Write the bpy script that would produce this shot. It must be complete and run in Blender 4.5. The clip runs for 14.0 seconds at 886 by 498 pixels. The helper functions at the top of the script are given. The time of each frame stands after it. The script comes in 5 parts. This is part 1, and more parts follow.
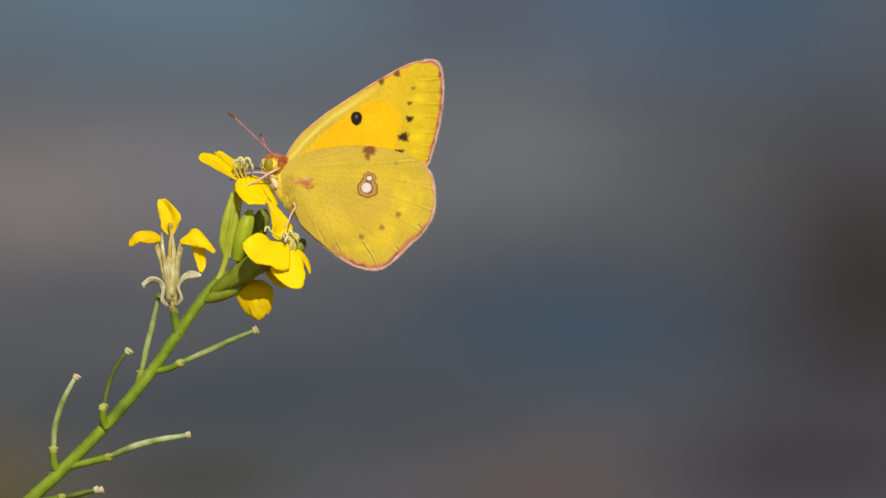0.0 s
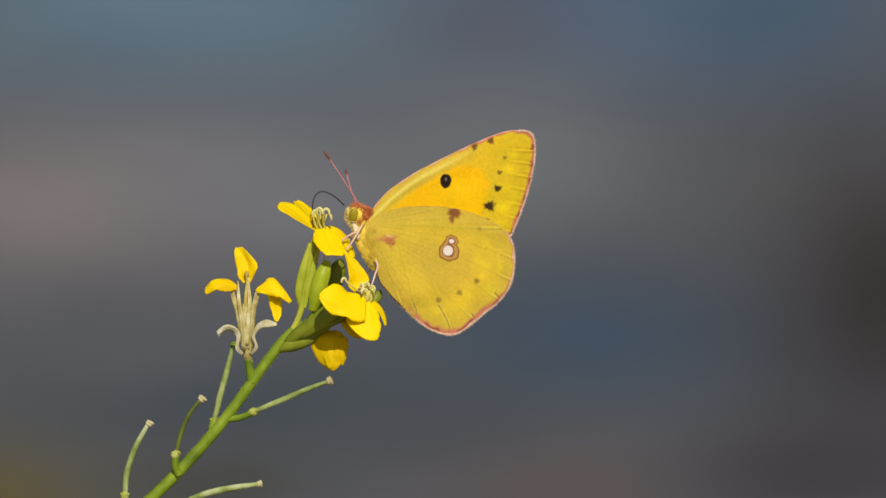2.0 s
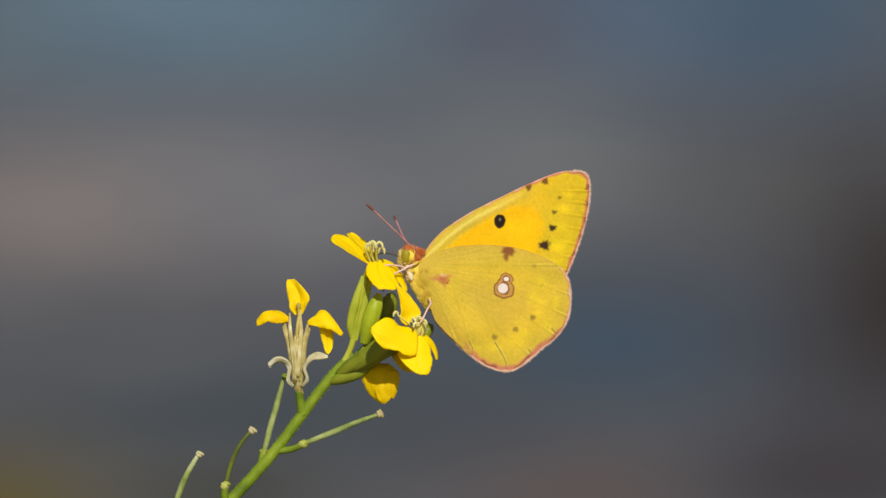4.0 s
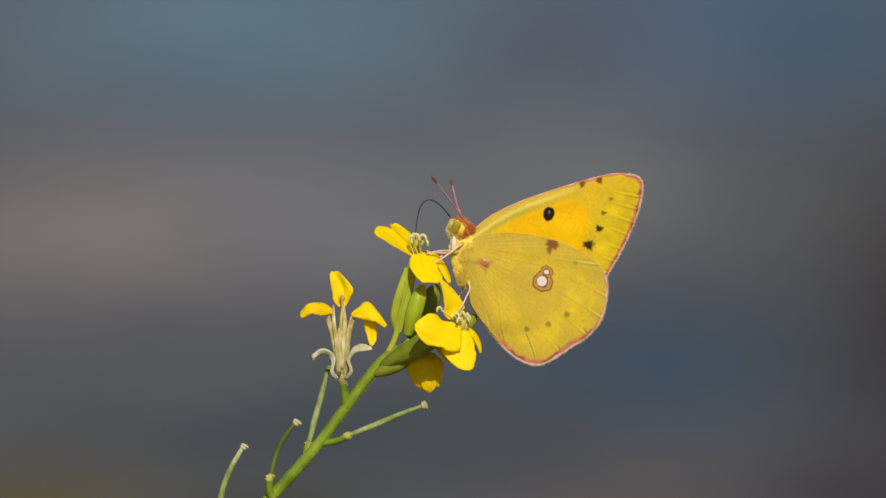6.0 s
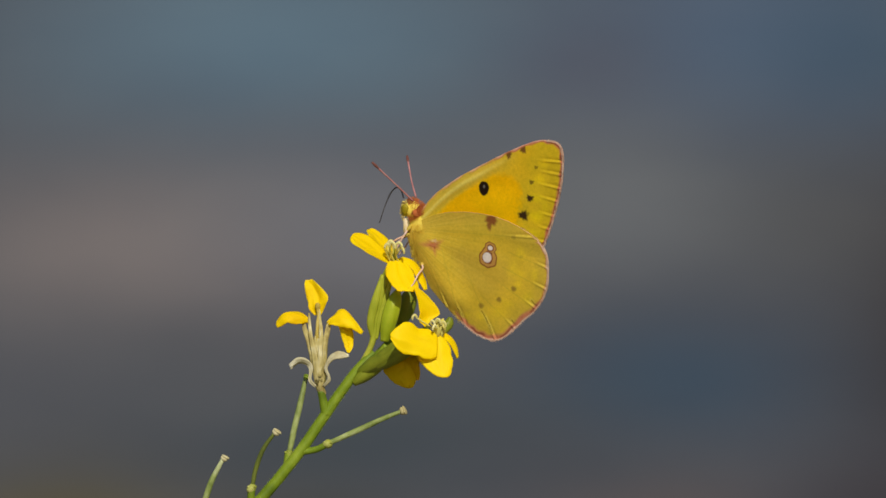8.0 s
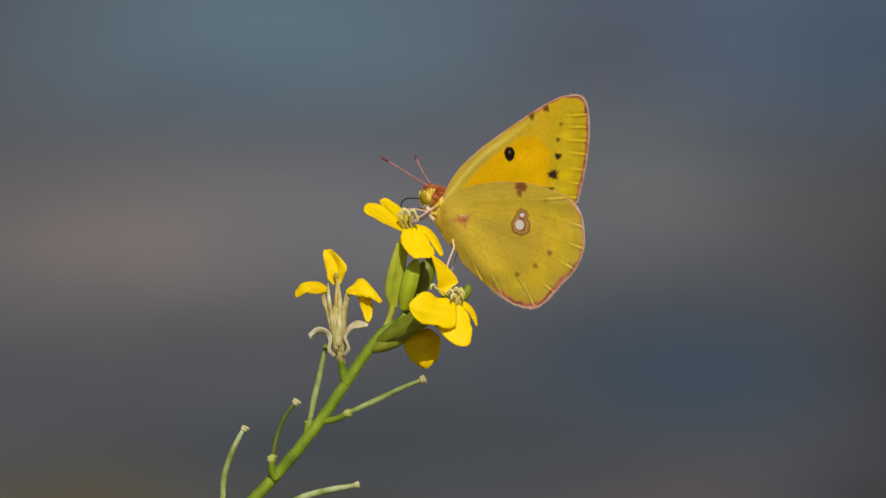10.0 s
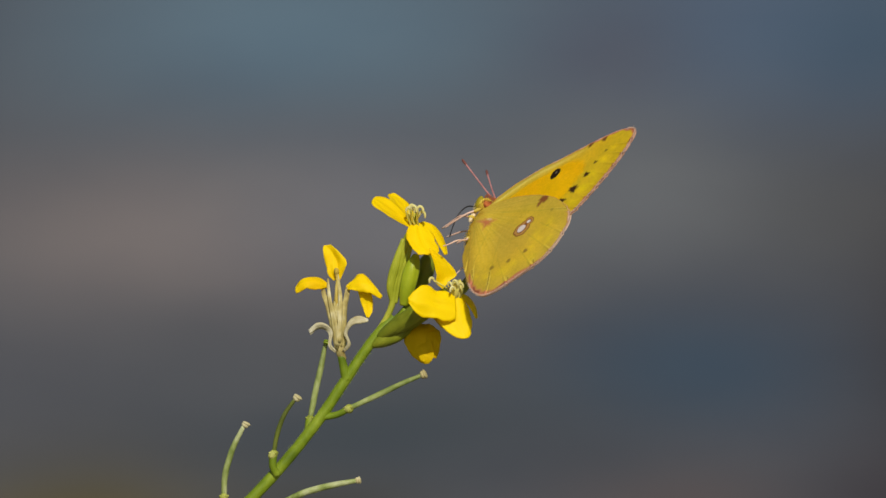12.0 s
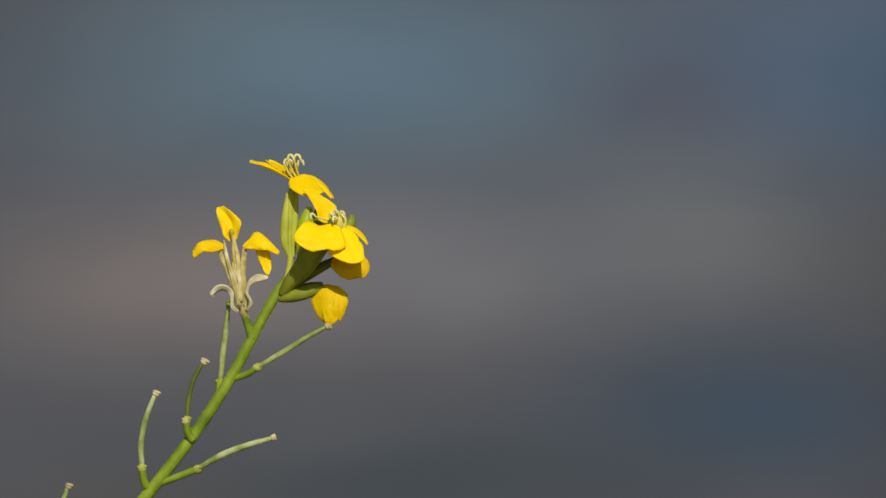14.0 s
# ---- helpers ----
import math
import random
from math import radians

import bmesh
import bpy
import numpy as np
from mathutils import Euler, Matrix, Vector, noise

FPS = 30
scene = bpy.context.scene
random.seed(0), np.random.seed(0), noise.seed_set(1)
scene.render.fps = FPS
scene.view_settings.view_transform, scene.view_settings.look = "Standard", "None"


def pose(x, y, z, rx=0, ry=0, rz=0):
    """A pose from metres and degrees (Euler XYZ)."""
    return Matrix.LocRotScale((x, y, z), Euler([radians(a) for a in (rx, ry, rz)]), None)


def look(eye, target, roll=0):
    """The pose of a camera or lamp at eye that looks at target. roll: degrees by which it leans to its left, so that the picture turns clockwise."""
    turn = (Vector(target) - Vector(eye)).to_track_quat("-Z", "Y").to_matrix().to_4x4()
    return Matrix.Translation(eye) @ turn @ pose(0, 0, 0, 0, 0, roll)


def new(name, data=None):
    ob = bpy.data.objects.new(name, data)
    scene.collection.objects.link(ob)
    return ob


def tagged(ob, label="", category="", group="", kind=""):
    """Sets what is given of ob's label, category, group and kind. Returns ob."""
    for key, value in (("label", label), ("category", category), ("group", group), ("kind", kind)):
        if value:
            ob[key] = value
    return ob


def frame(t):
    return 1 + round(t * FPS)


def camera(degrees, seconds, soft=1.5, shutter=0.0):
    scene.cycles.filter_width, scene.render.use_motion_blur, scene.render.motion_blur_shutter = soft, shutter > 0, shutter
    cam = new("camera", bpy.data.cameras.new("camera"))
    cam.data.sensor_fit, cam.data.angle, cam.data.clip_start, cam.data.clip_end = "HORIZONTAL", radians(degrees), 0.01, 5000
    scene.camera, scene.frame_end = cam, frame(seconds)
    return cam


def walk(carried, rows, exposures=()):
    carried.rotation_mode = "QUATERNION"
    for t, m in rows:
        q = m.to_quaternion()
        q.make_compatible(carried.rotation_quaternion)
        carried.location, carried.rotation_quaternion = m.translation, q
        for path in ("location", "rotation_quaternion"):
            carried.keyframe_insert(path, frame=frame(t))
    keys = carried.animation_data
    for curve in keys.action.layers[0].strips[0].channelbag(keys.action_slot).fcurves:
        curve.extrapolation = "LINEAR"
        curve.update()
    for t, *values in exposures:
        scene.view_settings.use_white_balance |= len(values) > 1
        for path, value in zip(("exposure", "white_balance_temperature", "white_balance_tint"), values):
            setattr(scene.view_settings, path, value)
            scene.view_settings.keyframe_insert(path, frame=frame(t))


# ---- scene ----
# Scale of the plan sheet: one unit is 0.0764 mm in the plane of the flower stalk.
U = 2 * 0.98 * math.tan(radians(3.5)) / 1568
EYE = (0.0, -0.98, 0.5)

# ---- camera ----
cam = camera(7, 14.0, soft=1.5)
walk(cam, [
    (0.0, look(EYE, (-0.00000, 0.0, 0.50000))), (0.5, look(EYE, (-0.00040, 0.0, 0.50015))),
    (1.0, look(EYE, (-0.00123, 0.0, 0.50048))), (1.5, look(EYE, (-0.00191, 0.0, 0.50076))),
    (2.0, look(EYE, (-0.00223, 0.0, 0.50093))), (2.5, look(EYE, (-0.00252, 0.0, 0.50108))),
    (3.0, look(EYE, (-0.00296, 0.0, 0.50126))), (3.5, look(EYE, (-0.00354, 0.0, 0.50145))),
    (4.0, look(EYE, (-0.00424, 0.0, 0.50167))), (4.5, look(EYE, (-0.00509, 0.0, 0.50194))),
    (5.0, look(EYE, (-0.00612, 0.0, 0.50229))), (5.5, look(EYE, (-0.00809, 0.0, 0.50320))),
    (6.0, look(EYE, (-0.01077, 0.0, 0.50459))), (6.5, look(EYE, (-0.01261, 0.0, 0.50573))),
    (7.0, look(EYE, (-0.01324, 0.0, 0.50650))), (7.5, look(EYE, (-0.01376, 0.0, 0.50688))),
    (8.0, look(EYE, (-0.01471, 0.0, 0.50658))), (8.5, look(EYE, (-0.01578, 0.0, 0.50603))),
    (9.0, look(EYE, (-0.01644, 0.0, 0.50573))), (9.5, look(EYE, (-0.01665, 0.0, 0.50573))),
    (10.0, look(EYE, (-0.01679, 0.0, 0.50573))), (10.5, look(EYE, (-0.01690, 0.0, 0.50573))),
    (11.0, look(EYE, (-0.01702, 0.0, 0.50573))), (11.5, look(EYE, (-0.01720, 0.0, 0.50573))),
    (12.0, look(EYE, (-0.01756, 0.0, 0.50516))), (12.5, look(EYE, (-0.01797, 0.0, 0.50459))),
    (13.0, look(EYE, (-0.01820, 0.0, 0.50547))), (13.5, look(EYE, (-0.01950, 0.0, 0.50841))),
    (14.0, look(EYE, (-0.02523, 0.0, 0.51147))),
], exposures=[(0.0, 0.12), (0.6, 0.12), (1.0, 0.08), (2.7, 0.08), (5.0, 0.12), (5.6, 0.12), (6.5, -0.07), (9.0, -0.06), (11.5, -0.06), (13.0, -0.06), (13.5, -0.06), (14.0, 0.0)])

# ---- world and sun ----
SUN = Vector((0.12, -0.80, 0.58)).normalized()
world = bpy.data.worlds.new("sky")
scene.world = world
world.use_nodes = True
sky = world.node_tree.nodes.new("ShaderNodeTexSky")
sky.sky_type, sky.sun_disc = "NISHITA", False
sky.sun_elevation = math.asin(SUN.z)
sky.sun_rotation = math.atan2(SUN.x, SUN.y)
backing = world.node_tree.nodes["Background"]
backing.inputs["Strength"].default_value = 0.07
world.node_tree.links.new(sky.outputs["Color"], backing.inputs["Color"])
lamp = bpy.data.lights.new("sun", "SUN")
lamp.energy, lamp.angle, lamp.color = 3.6, radians(0.5), (1.0, 0.955, 0.88)
sun = new("sun", lamp)
sun.matrix_world = look(SUN * 5, (0, 0, 0))
scene.view_settings.exposure = 0.0


# ---- materials ----
class Nodes:
    """A small builder of node materials."""

    def __init__(self, name):
        self.mat = bpy.data.materials.new(name)
        self.mat.use_nodes = True
        self.tree = self.mat.node_tree
        self.bsdf = self.tree.nodes["Principled BSDF"]
        self.out = self.tree.nodes["Material Output"]
        self.coord = self.add("ShaderNodeTexCoord").outputs["Object"]

    def add(self, kind, **values):
        node = self.tree.nodes.new(kind)
        for key, value in values.items():
            node.inputs[key].default_value = value
        return node

    def link(self, a, b):
        self.tree.links.new(a, b)

    def noise(self, scale, detail=4.0, rough=0.6, stretch=None):
        node = self.add("ShaderNodeTexNoise", Scale=scale, Detail=detail, Roughness=rough)
        source = self.coord
        if stretch:
            mapping = self.add("ShaderNodeMapping")
            mapping.inputs["Scale"].default_value = stretch
            self.link(source, mapping.inputs["Vector"])
            source = mapping.outputs["Vector"]
        self.link(source, node.inputs["Vector"])
        return node.outputs["Fac"]

    def ramp(self, fac, *stops):
        node = self.add("ShaderNodeValToRGB")
        while len(node.color_ramp.elements) < len(stops):
            node.color_ramp.elements.new(0.5)
        for element, (at, colour) in zip(node.color_ramp.elements, stops):
            element.position, element.color = at, (*colour, 1)
        self.link(fac, node.inputs["Fac"])
        return node.outputs["Color"]

    def mix(self, fac, a, b, blend="MIX"):
        node = self.add("ShaderNodeMix")
        node.data_type, node.blend_type = "RGBA", blend
        for value, slot in ((fac, 0), (a, 6), (b, 7)):
            if isinstance(value, (int, float)):
                node.inputs[slot].default_value = value
            elif isinstance(value, tuple):
                node.inputs[slot].default_value = (*value, 1)
            else:
                self.link(value, node.inputs[slot])
        return node.outputs[2]

    def finish(self, colour, rough=0.6, bump=None, strength=0.3, distance=0.0001, specular=0.3, through_light=0.0):
        if isinstance(colour, tuple):
            self.bsdf.inputs["Base Color"].default_value = (*colour, 1)
        else:
            self.link(colour, self.bsdf.inputs["Base Color"])
        self.bsdf.inputs["Roughness"].default_value = rough
        self.bsdf.inputs["Specular IOR Level"].default_value = specular
        if bump is not None:
            node = self.add("ShaderNodeBump", Strength=strength, Distance=distance)
            self.link(bump, node.inputs["Height"])
            self.link(node.outputs["Normal"], self.bsdf.inputs["Normal"])
        if through_light:
            thin = self.add("ShaderNodeBsdfTranslucent")
            if isinstance(colour, tuple):
                thin.inputs["Color"].default_value = (*colour, 1)
            else:
                self.link(colour, thin.inputs["Color"])
            both = self.add("ShaderNodeMixShader")
            both.inputs["Fac"].default_value = through_light
            self.link(self.bsdf.outputs["BSDF"], both.inputs[1])
            self.link(thin.outputs["BSDF"], both.inputs[2])
            self.link(both.outputs["Shader"], self.out.inputs["Surface"])
        return self.mat


def tissue(name, dark, mid, light, grain, rough=0.55, through_light=0.2, stretch=None, strength=0.4, specular=0.3, distance=0.00008):
    """Plant or animal tissue: colour varied at two scales, with fine relief."""
    n = Nodes(name)
    broad = n.noise(grain * 0.22, 2.0)
    fine = n.noise(grain, 5.0, 0.65, stretch)
    colour = n.ramp(broad, (0.3, dark), (0.5, mid), (0.72, light))
    colour = n.mix(0.28, colour, n.ramp(fine, (0.3, dark), (0.55, mid), (0.75, light)))
    return n.finish(colour, rough, fine, strength, distance, specular, through_light)


PETAL = tissue("fresh_petal", (0.92, 0.645, 0.0), (0.97, 0.715, 0.0), (0.99, 0.75, 0.0), 700, 0.55, 0.30, strength=0.15, specular=0.12)
OLD_PETAL = tissue("old_petal", (0.80, 0.48, 0.0), (0.95, 0.68, 0.0), (1.0, 0.76, 0.005), 500, 0.6, 0.28, strength=0.5, specular=0.12)
# Petal yellow with the shade beneath the front bloom mixed into its colour.
SHADED_PETAL = tissue("shaded_petal", (0.62, 0.39, 0.0), (0.79, 0.54, 0.0), (0.90, 0.64, 0.004), 500, 0.6, 0.28, strength=0.4, specular=0.12)
STEM = tissue("green_stem", (0.095, 0.150, 0.005), (0.19, 0.265, 0.010), (0.34, 0.41, 0.035), 1100, 0.55, 0.08, (1.0, 1.0, 0.4), 0.9)
SEPAL = tissue("sepal_green", (0.28, 0.32, 0.013), (0.45, 0.48, 0.035), (0.63, 0.62, 0.085), 700, 0.5, 0.2, strength=0.5)
# Bud green; shade under the front petals is put into the colour.
SHADED_BUD = tissue("shaded_bud_green", (0.092, 0.122, 0.006), (0.185, 0.22, 0.011), (0.34, 0.355, 0.03), 700, 0.45, 0.15)
GREEN_BUD = tissue("closed_bud_green", (0.26, 0.33, 0.010), (0.42, 0.48, 0.018), (0.58, 0.60, 0.05), 700, 0.45, 0.15)
JOINT = tissue("pod_joint", (0.20, 0.24, 0.02), (0.36, 0.38, 0.06), (0.58, 0.56, 0.18), 1500, 0.6, 0.1, strength=0.9)
POD = tissue("young_pod", (0.11, 0.16, 0.02), (0.32, 0.37, 0.11), (0.68, 0.68, 0.42), 1500, 0.45, 0.1, (1.0, 1.0, 0.4), 0.8)
DARK_POD = tissue("dark_pod", (0.075, 0.092, 0.013), (0.13, 0.155, 0.02), (0.23, 0.25, 0.055), 800, 0.5, 0.05)
STIGMA = tissue("stigma", (0.28, 0.21, 0.07), (0.50, 0.43, 0.20), (0.78, 0.72, 0.46), 1500, 0.8, 0.1)
DRY = tissue("dry_tissue", (0.28, 0.20, 0.045), (0.62, 0.52, 0.19), (0.94, 0.88, 0.58), 2200, 0.7, 0.25, (1.0, 1.0, 0.22), 1.0)
PALE_DRY = tissue("pale_dry_sepal", (0.46, 0.39, 0.20), (0.68, 0.62, 0.38), (0.88, 0.84, 0.66), 2200, 0.7, 0.25, (1.0, 1.0, 0.3), 0.8)
TAN = tissue("tan_pistil", (0.50, 0.36, 0.05), (0.68, 0.52, 0.10), (0.84, 0.70, 0.24), 1500, 0.8, 0.3)
STAMEN = tissue("stamen", (0.58, 0.49, 0.06), (0.76, 0.67, 0.13), (0.90, 0.80, 0.28), 1500, 0.6, 0.2)
ANTHER = tissue("anther", (0.58, 0.51, 0.13), (0.76, 0.68, 0.24), (0.88, 0.82, 0.42), 1800, 0.7, 0.2)
SKIN = tissue("butterfly_skin", (0.62, 0.46, 0.04), (0.74, 0.55, 0.06), (0.84, 0.68, 0.13), 2600, 0.8, 0.0, strength=0.25)
FUR = tissue("butterfly_fur", (0.68, 0.50, 0.05), (0.80, 0.62, 0.09), (0.92, 0.78, 0.22), 1500, 0.8, 0.45)
CREAM = tissue("cream_scales", (0.66, 0.50, 0.28), (0.80, 0.66, 0.42), (0.90, 0.80, 0.60), 2200, 0.8, 0.1)
FRINGE = tissue("wing_fringe", (0.62, 0.36, 0.22), (0.78, 0.54, 0.38), (0.88, 0.74, 0.60), 2000, 0.8, 0.3)
DARK_FUR = tissue("dark_fur", (0.03, 0.035, 0.015), (0.06, 0.06, 0.03), (0.14, 0.12, 0.05), 1500, 0.8, 0.1)
COLLAR = tissue("collar_red", (0.42, 0.11, 0.025), (0.62, 0.19, 0.05), (0.78, 0.34, 0.12), 2600, 0.8, 0.25)
PALE_FUR = tissue("pale_fur", (0.64, 0.48, 0.11), (0.77, 0.61, 0.19), (0.88, 0.76, 0.36), 1800, 0.8, 0.3)
LIMB = tissue("limb_pink", (0.58, 0.33, 0.22), (0.76, 0.50, 0.38), (0.88, 0.68, 0.56), 2000, 0.6, 0.1)
FEELER = tissue("feeler_red", (0.36, 0.12, 0.11), (0.52, 0.22, 0.20), (0.66, 0.36, 0.33), 2500, 0.6, 0.1)
CLUB = tissue("feeler_club", (0.09, 0.03, 0.022), (0.16, 0.055, 0.04), (0.28, 0.11, 0.08), 2500, 0.6, 0.0)
TONGUE = tissue("tongue_dark", (0.015, 0.013, 0.012), (0.03, 0.026, 0.024), (0.05, 0.045, 0.04), 2500, 0.4, 0.0)
EYE_SKIN = tissue("eye_green", (0.24, 0.18, 0.008), (0.36, 0.28, 0.012), (0.46, 0.39, 0.03), 1800, 0.45, 0.0, specular=0.18)


def wing_material():
    n = Nodes("wing_scales")
    tint = n.add("ShaderNodeAttribute")
    tint.attribute_name = "pattern"
    fine = n.noise(2600, 4.0, 0.7)
    broad = n.noise(260, 3.0)
    colour = n.mix(1.0, tint.outputs["Color"], n.ramp(fine, (0.28, (0.86, 0.85, 0.79)), (0.52, (0.97, 0.97, 0.96)), (0.75, (1.06, 1.06, 1.08))), "MULTIPLY")
    colour = n.mix(1.0, colour, n.ramp(broad, (0.3, (0.90, 0.91, 0.86)), (0.6, (1.0, 1.0, 1.0))), "MULTIPLY")
    n.bsdf.inputs["Sheen Weight"].default_value = 0.03
    n.bsdf.inputs["Sheen Roughness"].default_value = 0.4
    n.bsdf.inputs["Sheen Tint"].default_value = (1.0, 0.84, 0.5, 1)
    return n.finish(colour, 0.65, fine, 0.35, 0.00006, 0.10, 0.32)


WING = wing_material()


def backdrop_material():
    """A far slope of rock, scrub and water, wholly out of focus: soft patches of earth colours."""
    n = Nodes("far_slope")
    warp = n.add("ShaderNodeTexNoise", Scale=1.6, Detail=2.0)
    n.link(n.coord, warp.inputs["Vector"])
    shift = n.add("ShaderNodeVectorMath")
    shift.operation = "MULTIPLY_ADD"
    n.link(warp.outputs["Color"], shift.inputs[0])
    shift.inputs[1].default_value = (0.16, 0.0, 0.10)
    n.link(n.coord, shift.inputs[2])
    place = shift.outputs["Vector"]
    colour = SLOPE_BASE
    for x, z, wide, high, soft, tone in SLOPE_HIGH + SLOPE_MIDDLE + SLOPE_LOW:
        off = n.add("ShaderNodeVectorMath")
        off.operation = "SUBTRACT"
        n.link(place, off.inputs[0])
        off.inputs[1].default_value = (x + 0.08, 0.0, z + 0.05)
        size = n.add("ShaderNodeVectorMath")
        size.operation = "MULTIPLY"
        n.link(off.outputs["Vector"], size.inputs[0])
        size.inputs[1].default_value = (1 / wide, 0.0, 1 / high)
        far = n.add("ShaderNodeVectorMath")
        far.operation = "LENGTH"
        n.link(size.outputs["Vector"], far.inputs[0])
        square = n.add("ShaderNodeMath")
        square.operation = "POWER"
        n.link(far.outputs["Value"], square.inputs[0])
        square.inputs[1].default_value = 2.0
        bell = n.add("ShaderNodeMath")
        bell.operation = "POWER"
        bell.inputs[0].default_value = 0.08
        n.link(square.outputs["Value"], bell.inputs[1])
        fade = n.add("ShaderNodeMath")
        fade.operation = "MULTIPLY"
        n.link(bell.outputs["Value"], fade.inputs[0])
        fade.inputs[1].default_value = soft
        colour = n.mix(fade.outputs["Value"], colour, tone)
    grain = n.noise(2.2, 3.0, 0.5, (1.0, 1.0, 2.2))
    colour = n.mix(1.0, colour, n.ramp(grain, (0.3, (0.90, 0.91, 0.93)), (0.7, (1.06, 1.05, 1.03))), "MULTIPLY")
    return n.finish(colour, 0.9, None, specular=0.0)


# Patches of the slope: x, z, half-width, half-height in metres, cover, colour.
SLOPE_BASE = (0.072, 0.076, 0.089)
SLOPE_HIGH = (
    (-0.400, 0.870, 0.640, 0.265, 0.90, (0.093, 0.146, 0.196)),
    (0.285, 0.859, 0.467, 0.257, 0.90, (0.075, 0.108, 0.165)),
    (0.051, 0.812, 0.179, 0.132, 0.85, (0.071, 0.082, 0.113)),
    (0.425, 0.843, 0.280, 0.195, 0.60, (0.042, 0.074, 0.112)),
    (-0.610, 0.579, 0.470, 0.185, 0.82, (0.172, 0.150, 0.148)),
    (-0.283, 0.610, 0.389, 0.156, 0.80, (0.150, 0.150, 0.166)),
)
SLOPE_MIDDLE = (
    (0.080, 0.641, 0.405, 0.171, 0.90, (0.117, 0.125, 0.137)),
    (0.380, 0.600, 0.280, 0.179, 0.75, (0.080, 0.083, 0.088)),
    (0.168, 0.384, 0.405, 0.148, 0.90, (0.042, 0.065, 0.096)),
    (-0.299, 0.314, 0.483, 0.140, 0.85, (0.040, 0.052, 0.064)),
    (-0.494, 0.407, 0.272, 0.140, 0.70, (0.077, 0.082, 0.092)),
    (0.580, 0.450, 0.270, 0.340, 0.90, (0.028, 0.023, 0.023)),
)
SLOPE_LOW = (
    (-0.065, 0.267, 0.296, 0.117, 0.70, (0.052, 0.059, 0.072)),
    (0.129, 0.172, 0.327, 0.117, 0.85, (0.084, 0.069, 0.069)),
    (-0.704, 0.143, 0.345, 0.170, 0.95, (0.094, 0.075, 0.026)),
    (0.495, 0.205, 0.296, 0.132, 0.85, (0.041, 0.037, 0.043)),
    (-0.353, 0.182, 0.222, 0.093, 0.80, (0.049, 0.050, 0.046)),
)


def ground_material():
    n = Nodes("dry_ground")
    broad = n.noise(0.8, 5.0)
    fine = n.noise(30.0, 6.0, 0.7)
    colour = n.mix(0.4, n.ramp(broad, (0.3, (0.13, 0.11, 0.07)), (0.7, (0.22, 0.19, 0.13))),
                   n.ramp(fine, (0.3, (0.08, 0.07, 0.045)), (0.7, (0.28, 0.25, 0.18))))
    return n.finish(colour, 0.9, fine, 0.6, 0.01)


# ---- builders ----
def part(name, bm, material, parent, label="", smooth=True):
    """Link a bmesh as one mesh object under a thing or a part."""
    mesh = bpy.data.meshes.new(name)
    bmesh.ops.recalc_face_normals(bm, faces=bm.faces)
    bm.to_mesh(mesh)
    bm.free()
    mesh.materials.append(material)
    if smooth:
        mesh.polygons.foreach_set("use_smooth", [True] * len(mesh.polygons))
    ob = new(name, mesh)
    ob.parent = parent
    return tagged(ob, label)


def pin(ob, place):
    """Put a part's origin at the point about which it turns."""
    back = Matrix.Translation(-place)
    ob.data.transform(back)
    ob.location = ob.location + place
    for child in ob.children:
        if child.location.length > 0:
            child.location = child.location - place
        else:
            child.data.transform(back)
            for grandchild in child.children:
                grandchild.data.transform(back)


def glide(points, steps):
    """A smooth curve through points (Catmull-Rom)."""
    pts = [Vector(p) for p in points]
    pts = [2 * pts[0] - pts[1]] + pts + [2 * pts[-1] - pts[-2]]
    out = []
    for i in range(1, len(pts) - 2):
        a, b, c, d = pts[i - 1:i + 3]
        for k in range(steps):
            t = k / steps
            out.append(0.5 * (2 * b + (c - a) * t + (2 * a - 5 * b + 4 * c - d) * t * t + (3 * b - a - 3 * c + d) * t ** 3))
    out.append(pts[-2])
    return out


def tube(bm, points, radii, sides=10, steps=6, flat=1.0, rough=0.0):
    """A tapered round tube with closed ends along a smooth curve."""
    line = glide(points, steps)
    widths = [v.x for v in glide([(r, 0, 0) for r in radii], steps)]
    rings, side = [], None
    for i, p in enumerate(line):
        way = (line[min(i + 1, len(line) - 1)] - line[max(i - 1, 0)]).normalized()
        if side is None:
            side = way.cross(Vector((0.12, 1, 0.07))).normalized()
        side = (side - way * side.dot(way)).normalized()
        up = way.cross(side)
        ring = []
        for k in range(sides):
            a = 2 * math.pi * k / sides
            r = widths[i] * (1 + rough * noise.noise(p * 700 + Vector((3 * math.cos(a), 3 * math.sin(a), 0))))
            ring.append(bm.verts.new(p + side * (r * math.cos(a)) + up * (r * flat * math.sin(a))))
        rings.append(ring)
    for a, b in zip(rings, rings[1:]):
        for k in range(sides):
            bm.faces.new((a[k], a[(k + 1) % sides], b[(k + 1) % sides], b[k]))
    bm.faces.new(rings[0][::-1])
    bm.faces.new(rings[-1])
    return bm


